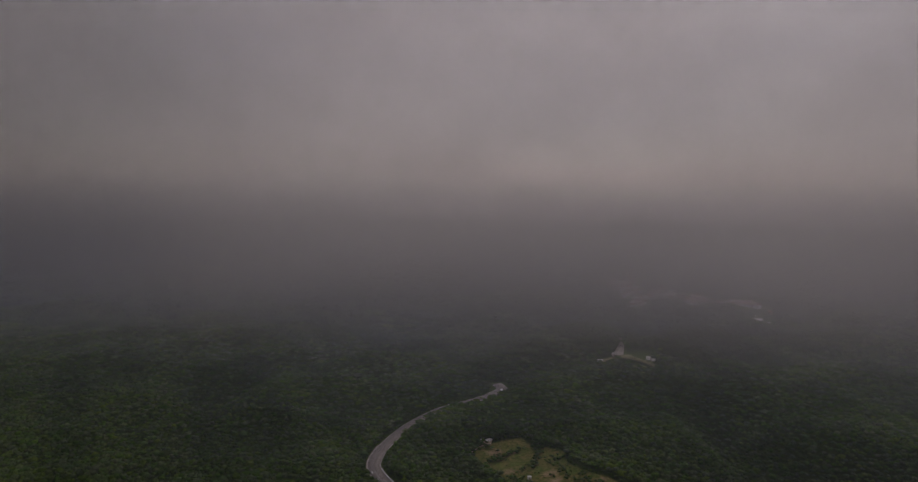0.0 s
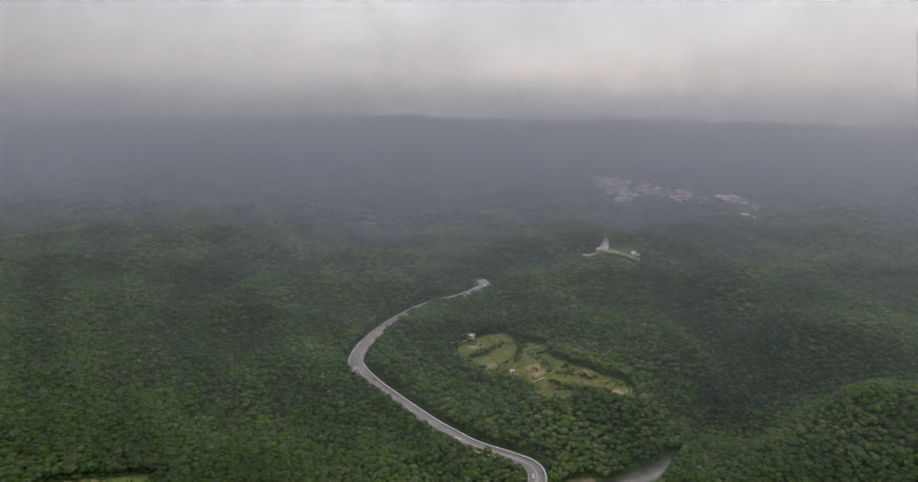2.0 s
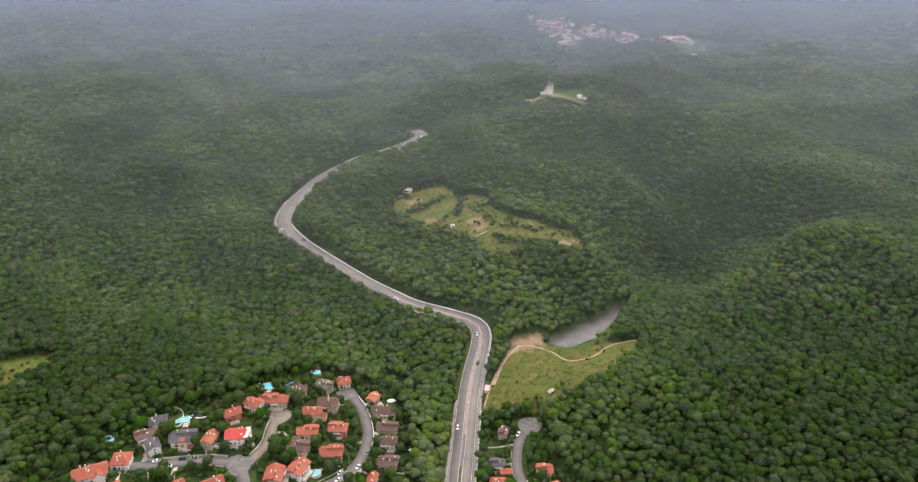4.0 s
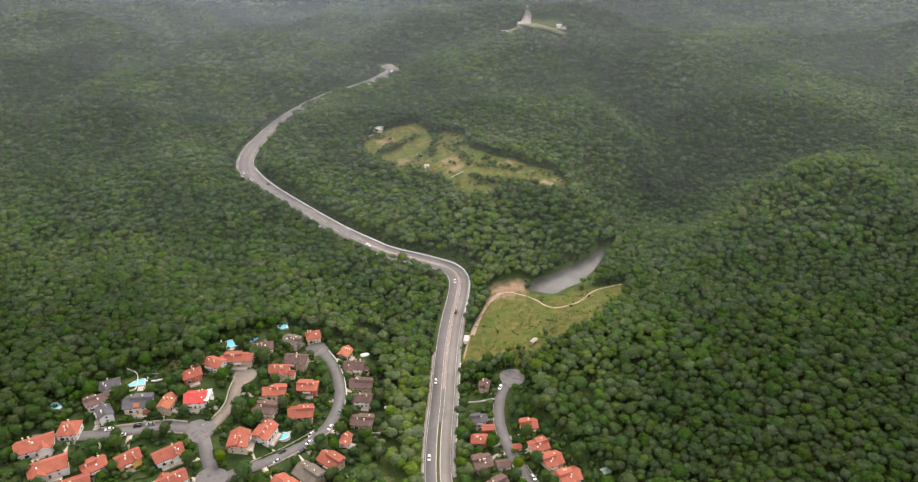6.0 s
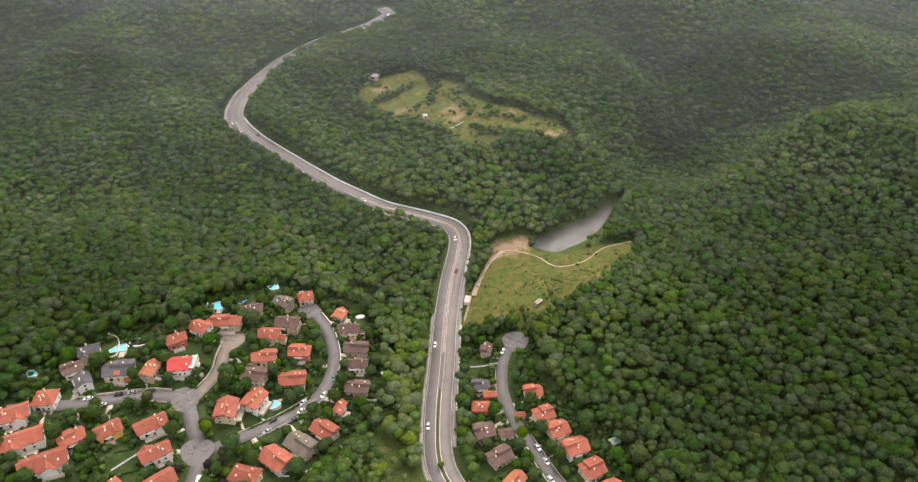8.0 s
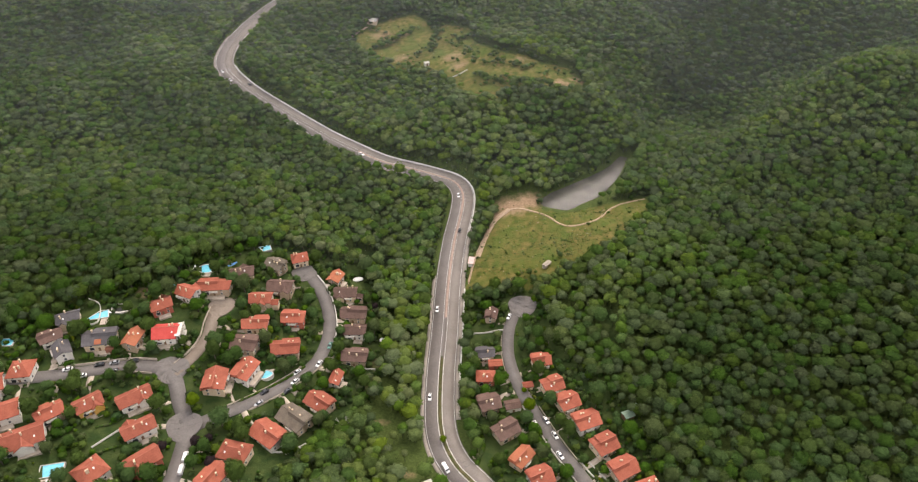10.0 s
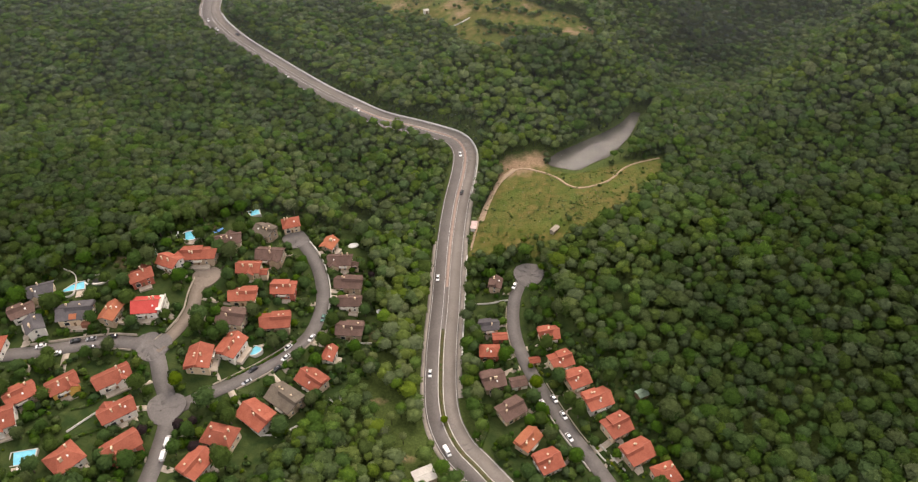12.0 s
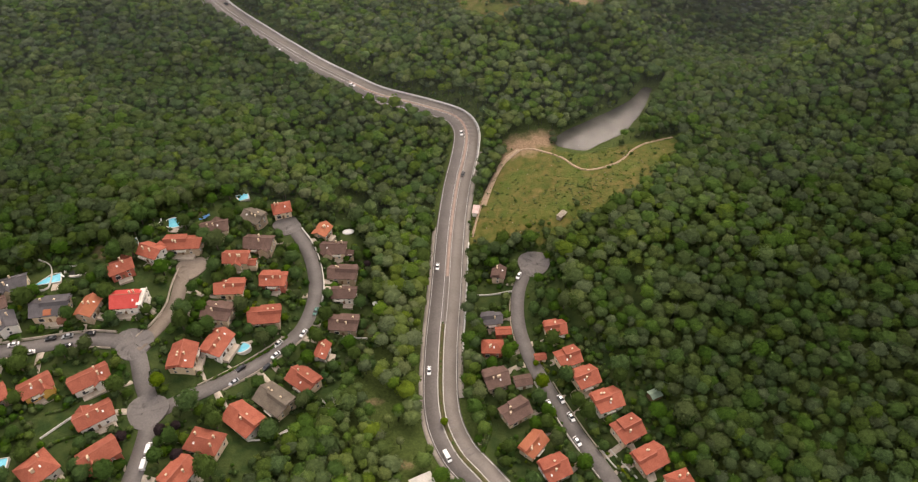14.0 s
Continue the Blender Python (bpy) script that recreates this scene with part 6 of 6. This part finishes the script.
for x, y in spots:
    k = int(frng.choice((0, 1, 2, 2, 3, 0)))
    m4 = pose(x, y, float(ground_height(np.array([x]), np.array([y]))[0]) + 1.0, 0, 0, frng.uniform(-40, 40))
    ob = FAR_KINDS[k] if k not in used else copy_thing(FAR_KINDS[k], m4)
    ob.matrix_basis = m4
    used.add(k)
line = spline(QUARRY, 8)
gz = ground_height(line[:, 0], line[:, 1])
tagged(ribbon("bare_slope", line, gz, -9, 9, 6.0, M_CONCRETE, 8), "pale bare slope beside the far town", "bare slope", kind="structure")

# ---- haze and low cloud: upright see-through sheets, haze put into their colour ----
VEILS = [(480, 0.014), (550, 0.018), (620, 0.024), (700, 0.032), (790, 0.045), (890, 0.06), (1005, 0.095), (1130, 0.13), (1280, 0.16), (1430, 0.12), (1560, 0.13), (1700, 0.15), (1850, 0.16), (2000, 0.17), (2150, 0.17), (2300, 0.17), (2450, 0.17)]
CLOUD_BANK = [(1950 + 160 * k, 0.15, 140 - 17 * k, 345 - 18 * k) for k in range(9)]  # y, thickness, the ragged base, the full height
CLOUDS = [(42, 0.16), (52, 0.2), (62, 0.2), (72, 0.2), (82, 0.2), (93, 0.2), (105, 0.2), (118, 0.2)]
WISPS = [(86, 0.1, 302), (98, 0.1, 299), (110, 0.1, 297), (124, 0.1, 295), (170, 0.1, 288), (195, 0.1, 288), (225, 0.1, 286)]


def veil_material(name, colour, thick, low, high, drift, grain, top=None, sides=None):
    """Mist that thins out between the heights low and high, and drifts in patches."""
    m_ = bpy.data.materials.new(name)
    m_.use_nodes = True
    n_, l_ = m_.node_tree.nodes, m_.node_tree.links
    n_.clear()
    out = n_.new("ShaderNodeOutputMaterial")
    clear, mist, through_ = n_.new("ShaderNodeBsdfTransparent"), n_.new("ShaderNodeBsdfDiffuse"), n_.new("ShaderNodeBsdfTranslucent")
    both, mx = n_.new("ShaderNodeMixShader"), n_.new("ShaderNodeMixShader")
    tc, sep, tx = n_.new("ShaderNodeTexCoord"), n_.new("ShaderNodeSeparateXYZ"), n_.new("ShaderNodeTexNoise")
    mp = n_.new("ShaderNodeMapping")
    mp.inputs["Scale"].default_value = (grain, grain, grain * 1.3)
    tx.inputs["Scale"].default_value, tx.inputs["Detail"].default_value, tx.inputs["Roughness"].default_value = 1.0, 4.0, 0.5
    l_.new(tc.outputs["Object"], sep.inputs[0])
    l_.new(tc.outputs["Object"], mp.inputs["Vector"])
    l_.new(mp.outputs[0], tx.inputs["Vector"])
    h = maths(n_, l_, "ADD", sep.outputs["Z"], maths(n_, l_, "MULTIPLY_ADD", tx.outputs["Fac"], 2 * drift, -drift))
    mr = n_.new("ShaderNodeMapRange")
    mr.interpolation_type = "SMOOTHSTEP"
    mr.inputs["From Min"].default_value, mr.inputs["From Max"].default_value = low, high
    mr.inputs["To Max"].default_value = thick
    l_.new(h, mr.inputs["Value"])
    shade = n_.new("ShaderNodeTexNoise")
    shade.inputs["Scale"].default_value, shade.inputs["Detail"].default_value = 0.8, 2.0
    l_.new(mp.outputs[0], shade.inputs["Vector"])
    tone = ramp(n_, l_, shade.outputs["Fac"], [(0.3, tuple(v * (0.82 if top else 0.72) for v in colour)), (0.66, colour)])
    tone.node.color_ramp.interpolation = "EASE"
    if sides:  # flank shade put into the colour: the tone blends towards black
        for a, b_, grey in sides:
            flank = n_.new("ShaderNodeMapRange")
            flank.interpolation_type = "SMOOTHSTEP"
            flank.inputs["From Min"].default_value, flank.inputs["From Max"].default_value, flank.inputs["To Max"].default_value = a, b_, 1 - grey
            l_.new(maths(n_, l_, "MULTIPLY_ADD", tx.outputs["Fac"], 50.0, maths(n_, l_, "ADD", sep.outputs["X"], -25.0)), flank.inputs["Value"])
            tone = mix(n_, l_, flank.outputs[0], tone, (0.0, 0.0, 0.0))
    l_.new(tone, mist.inputs["Color"])
    l_.new(tone, through_.inputs["Color"])
    l_.new(mist.outputs[0], both.inputs[1])
    l_.new(through_.outputs[0], both.inputs[2])
    both.inputs[0].default_value = 0.5
    dense = mr.outputs[0]
    if top:
        fade = n_.new("ShaderNodeMapRange")
        fade.interpolation_type = "SMOOTHSTEP"
        fade.inputs["From Min"].default_value, fade.inputs["From Max"].default_value = top[1], top[0]
        l_.new(sep.outputs["Z"], fade.inputs["Value"])
        dense = maths(n_, l_, "MULTIPLY", dense, fade.outputs[0])
    patch = n_.new("ShaderNodeTexNoise")
    patch.inputs["Scale"].default_value, patch.inputs["Detail"].default_value = 0.6, 3.0
    l_.new(mp.outputs[0], patch.inputs["Vector"])
    holes = maths(n_, l_, "MULTIPLY_ADD", patch.outputs["Fac"], 0.7, 0.65)
    if not top:
        gap = n_.new("ShaderNodeMapRange")
        gap.inputs["From Min"].default_value, gap.inputs["From Max"].default_value, gap.inputs["To Min"].default_value = 0.2, 0.76, 0.3
        gap.interpolation_type = "SMOOTHSTEP"
        l_.new(patch.outputs["Fac"], gap.inputs["Value"])
        holes = gap.outputs[0]
    l_.new(maths(n_, l_, "MINIMUM", maths(n_, l_, "MULTIPLY", dense, holes), 0.24), mx.inputs[0])
    l_.new(clear.outputs[0], mx.inputs[1])
    l_.new(both.outputs[0], mx.inputs[2])
    l_.new(mx.outputs[0], out.inputs["Surface"])
    return m_


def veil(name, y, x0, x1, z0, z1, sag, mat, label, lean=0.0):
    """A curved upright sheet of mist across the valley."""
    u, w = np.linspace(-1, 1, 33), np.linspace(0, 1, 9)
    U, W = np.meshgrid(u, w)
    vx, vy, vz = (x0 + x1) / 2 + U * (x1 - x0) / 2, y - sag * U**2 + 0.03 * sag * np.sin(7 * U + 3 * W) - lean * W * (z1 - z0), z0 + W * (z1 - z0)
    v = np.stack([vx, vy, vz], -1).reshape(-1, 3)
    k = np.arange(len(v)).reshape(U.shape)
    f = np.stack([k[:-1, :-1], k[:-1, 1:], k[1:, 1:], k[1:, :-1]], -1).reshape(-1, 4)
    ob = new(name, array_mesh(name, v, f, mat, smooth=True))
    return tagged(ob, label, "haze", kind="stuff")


# haze painted as sheet colour, darker and bluer from y = 1100 on
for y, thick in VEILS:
    veil("haze", y, -69 - 1.05 * y, -69 + 0.95 * y, -40, 340, 0.1 * y, veil_material("haze_sheet", (0.44, 0.47, 0.55) if y < 1100 else (0.31, 0.37, 0.5), thick, -400, 0, 10, 0.004, (200, 340)), "thin sheet coloured blue-grey as haze over the far forest")
for y, thick, low, high in CLOUD_BANK:
    veil("cloud_bank", y, -69 - 1.2 * y, -69 + 1.2 * y, low - 40, 1300, 0.1 * y, veil_material("cloud_bank", (0.93, 0.9, 0.9), thick, low, high, 30, 0.0022), "grey-white cloud resting on the far hills")
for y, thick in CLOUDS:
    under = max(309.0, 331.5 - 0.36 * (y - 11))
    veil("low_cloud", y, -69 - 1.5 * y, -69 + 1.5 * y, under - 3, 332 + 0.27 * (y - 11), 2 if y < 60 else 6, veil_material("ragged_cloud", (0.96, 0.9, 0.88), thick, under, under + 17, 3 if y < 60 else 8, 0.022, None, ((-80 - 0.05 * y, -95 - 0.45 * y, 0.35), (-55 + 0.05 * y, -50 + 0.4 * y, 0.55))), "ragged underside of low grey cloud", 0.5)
# dark grey puts the cloud's shade into this mist's colour
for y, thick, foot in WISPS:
    veil("low_cloud", y, -69 - 1.3 * y, -69 + 1.3 * y, foot - 3, 336, 8, veil_material("shaded_mist", (0.26, 0.25, 0.26), thick, foot, foot + 16, 6, 0.02, (316, 334)), "ragged mist under the low cloud, shade put into its dark grey")


# ---- driveways, hedges and small garden things ----
for k, (hx, hy, ha, hl, hd_, *_rest) in enumerate(ALL_HOUSES):
    best = None
    for key in ("east", "south", "west", "right"):
        line = LINES[key][0]
        d = np.hypot(line[:, 0] - hx, line[:, 1] - hy)
        i = int(d.argmin())
        if best is None or d[i] < best[0]:
            best = (d[i], key, i)
    if best[0] > 24 or best[0] < 9:
        continue
    line, zs, wide = LINES[best[1]]
    to = np.array([hx, hy]) - line[best[2]]
    to /= np.linalg.norm(to)
    side = np.array([-to[1], to[0]]) * (1 if k % 2 else -1) * 2.6
    a, b_ = line[best[2]] + to * (wide / 2 + 0.1) + side * 0.8, np.array([hx, hy]) - to * 4.6 + side
    run = spline([tuple(a), tuple((a + b_) / 2 + side * 0.15), tuple(b_)], 1.5)
    gz = ground_height(run[:, 0], run[:, 1])
    tagged(ribbon("driveway", run, gz, -1.3, 1.3, 0.1, M_PAVING, 0.4), "pale paved driveway between street and house", "driveway", kind="structure")


def hedge(pts, size, mat, label, seed):
    r = np.random.default_rng(seed)
    line = spline(pts, size * 0.9)
    ob = plant("hedge", r, line[:, 0], line[:, 1], np.full(len(line), size) * r.uniform(0.85, 1.15, len(line)), SHRUB, r.uniform(0.3, 0.9, len(line)), False, mat, label, 0.0)
    del ob["kind"]
    return tagged(ob, label, "hedge")


hedge([(-253, 407), (-249, 402), (-246, 398), (-244, 394)], 1.0, M_LEAF_GOLD, "tall lime-green clipped hedge between houses", 1)
hedge([(-37.5, 398), (-35, 393), (-32.5, 388)], 0.8, M_LEAF_GOLD, "yellow-green flowering hedge along the street", 2)
hedge([(-11, 345), (-8, 341), (-5, 337)], 0.9, M_LEAF_GOLD, "yellow-green hedge beside a garden path", 3)
hedge([(-61, 352), (-58, 362), (-60, 372), (-62, 380)], 1.0, M_LEAF_GARDEN, "green hedge behind the road shoulder", 4)
hedge([(-158, 414), (-159, 409), (-160, 405)], 0.9, M_LEAF_GOLD, "yellow-green rounded hedge beside a house", 5)
hedge([(-143, 400), (-150, 391), (-158, 383), (-167, 375)], 0.8, M_LEAF_GARDEN, "green hedge above the street wall", 6)
hedge([(-236, 386.5), (-228, 391), (-220, 392.5)], 0.8, M_LEAF_GARDEN, "green hedge behind a boundary wall", 7)
hedge([(-212, 343), (-206, 346), (-200, 346.5)], 0.8, M_LEAF_GARDEN, "green hedge between two gardens", 8)
hedge([(-219, 354), (-213, 357), (-210, 361)], 0.7, M_LEAF_GARDEN, "low green hedge between two lawns", 9)
hedge([(-30, 364), (-36, 361), (-40, 359)], 0.7, M_LEAF_GARDEN, "low green hedge between two gardens", 10)
hedge([(-170, 442), (-163, 439), (-158, 437)], 0.8, M_LEAF_GARDEN, "green hedge between two houses", 11)

# an empty stone-edged garden pond
thing = new("garden_pond", None)
thing.matrix_world = pose(-232.5, 419.5, float(ground_height(np.array([-232.5]), np.array([419.5]))[0]) + 0.1, 0, 0, -8)
bm = bmesh.new()
for k in range(22):
    a = k / 22 * 2 * math.pi
    m4 = Matrix.Translation((4.2 * math.cos(a), 3.0 * math.sin(a), 0.1)) @ Matrix.Rotation(a, 4, "Z")
    if k in (3, 4, 15):
        continue
    ob = part("stone", box_bm(-0.45, 0.45, -0.55, 0.55, -0.5, 0.25 + 0.1 * math.sin(k * 5), m=m4), M_CONCRETE, thing)
bm.faces.new([bm.verts.new((3.9 * math.cos(a), 2.7 * math.sin(a), -0.02)) for a in ring])
part("basin", bm, surface("dark_liner", (0.015, 0.016, 0.015), (0.03, 0.03, 0.028), 2, 0.5, 0.5), thing, "dark empty basin")
tagged(thing, "dark garden pond ringed by pale stones", "garden pond")

# roadside kiosk at the lay-by
thing = new("roadside_stall", None)
thing.matrix_world = pose(-62.2, 487, float(ground_height(np.array([-62.2]), np.array([487.0]))[0]), 0, 0, 82)
part("wall", box_bm(-3, 3, -1.2, 1.2, -0.5, 2.3), WALLS["w"][0], thing)
bm = box_bm(-3.3, 3.3, -1.9, 1.5, 2.3, 2.5)
part("awning", bm, surface("striped_awning", (0.45, 0.3, 0.27), (0.6, 0.5, 0.46), 2.0, 0.5, 0.7), thing, "faded reddish awning")
part("counter", box_bm(-2.4, 2.4, -1.6, -1.22, 0.0, 1.0), M_TIMBER, thing)
tagged(thing, "small white roadside stall with a faded awning", "stall")

# the open white loggia of the scarlet-roofed house
scarlet = [o for o in scene.objects if o.name.startswith("house") and o.get("label", "").find("scarlet") >= 0][0]
hl = (12 * 0.9 - 0.9) / 2
M_LOGGIA = WALLS["w"][0]
loggia = part("loggia", box_bm(hl + 0.02, hl + 2.6, -4.6, 4.4, -1.5, 0.15), M_LOGGIA, scarlet, "white open loggia with columns")
for z0 in (2.6, 5.1):
    part("slab", box_bm(hl + 0.02, hl + 2.6, -4.6, 4.4, z0 - 0.1, z0 + 0.15), M_LOGGIA, loggia)
    part("parapet", box_bm(hl + 2.45, hl + 2.6, -4.6, 4.4, z0 + 0.15, z0 + 0.9), M_LOGGIA, loggia)
    for yy in (-4.5, -1.6, 1.4, 4.2):
        part("column", box_bm(hl + 2.2, hl + 2.43, yy - 0.18, yy + 0.18, z0 - 2.45, z0 - 0.1), M_LOGGIA, loggia)

# shutters of colour: reddish terrace deck and dormers on the big grey-roofed house
big = [o for o in scene.objects if o.name.startswith("house") and abs(o.location.x + 233) < 0.6 and abs(o.location.y - 398) < 0.6][0]
bm = bmesh.new()
bm_w, bm_k = bmesh.new(), bmesh.new()
gable(bm, bm_w, bm_k, -1.2, 1.2, -4.6, -1.6, 4.6, 0.9, over=0.3)
bm_k.free()
part("dormer_wall", bm_w, WALLS["c"][0], big)
part("dormer_roof", bm, M_ROOF_ORANGE, big, "small orange-tiled dormer roof")
part("deck", box_bm(3.0, 6.8, -6.5, -4.7, -1.0, 2.4), surface("reddish_timber", (0.22, 0.09, 0.06), (0.32, 0.14, 0.09), 2.5, 0.6, 0.8), big, "reddish timber deck")

# patios, garden tables and sun loungers near the pools
def lounger(x, y, yaw):
    thing = new("sun_lounger", None)
    thing.matrix_world = pose(x, y, float(ground_height(np.array([x]), np.array([y]))[0]) + 0.1, 0, 0, yaw)
    part("mattress", box_bm(-0.33, 0.33, -0.9, 0.5, 0.3, 0.4), M_WHITE, thing)
    part("backrest", box_bm(-0.33, 0.33, 0, 0.7, 0, 0.1, m=Matrix.Translation((0, 0.5, 0.3)) @ Matrix.Rotation(radians(40), 4, "X")), M_WHITE, thing)
    for sx in (-0.3, 0.3):
        for sy in (-0.8, 0.4):
            part("leg", box_bm(sx - 0.03, sx + 0.03, sy - 0.03, sy + 0.03, 0, 0.3), M_FRAME, thing)
    tagged(thing, "white sun lounger beside a garden pool", "lounger", group="pool loungers")


for x, y, a in ((-206.5, 450, 30), (-207, 453, 20), (-226.5, 327, 10), (-224, 327, 10), (-179.5, 478, 40), (-163.5, 395, -20), (-236.5, 416.5, 60)):
    lounger(x, y, a)
for cx, cy, w_, d_, a, label in ((-201, 447, 7, 2.5, 0, "pale paved patio beside an oval pool"), (-227, 326.8, 10, 2.6, 12, "pale paved patio beside a rectangular pool"), (-237, 411, 4, 4, 12, "pale paved patio by a wedge-shaped pool"),
                                 (-157, 394, 6, 1.2, 22, "pale garden path to a pool"), (-61.5, 356, 3, 2, 20, "small pale garden patio"), (-147, 373, 3.5, 2.5, -36, "pale paved parking place"), (-116, 447, 3, 2.4, 0, "small pale patio behind a house")):
    bm = box_bm(-w_ / 2, w_ / 2, -d_ / 2, d_ / 2, -0.6, 0.22)
    ob = mesh_object("patio", bm, M_PAVING)
    ob.matrix_world = pose(cx, cy, float(ground_height(np.array([cx]), np.array([cy]))[0]), 0, 0, a)
    tagged(ob, label, "patio", kind="structure")

# loose stones and pale tufts on the meadow
qrng = np.random.default_rng(9)
p = np.array(MEADOW)
x, y = qrng.uniform(p[:, 0].min(), p[:, 0].max(), 900), qrng.uniform(p[:, 1].min(), p[:, 1].max(), 900)
k = edge_distance(x, y, MEADOW) > 2
x, y = x[k][:60], y[k][:60]
z = ground_height(x, y)
rock = np.array([(1, 0, 0), (0, 1, 0), (-1, 0, 0), (0, -1, 0), (0, 0, 0.8), (0, 0, -0.5)])
tri = np.array([(0, 1, 4), (1, 2, 4), (2, 3, 4), (3, 0, 4), (1, 0, 5), (2, 1, 5), (3, 2, 5), (0, 3, 5)])
v = np.concatenate([np.array([a, b_, c]) + rock * qrng.uniform(0.15, 0.45) * qrng.uniform(0.7, 1.3, (6, 3)) for a, b_, c in zip(x, y, z)])
f = np.concatenate([tri + 6 * i for i in range(len(x))])
tagged(new("stones", array_mesh("stones", v, f, M_STONEWALL)), "pale loose stones scattered over the meadow", "stones", kind="stuff")
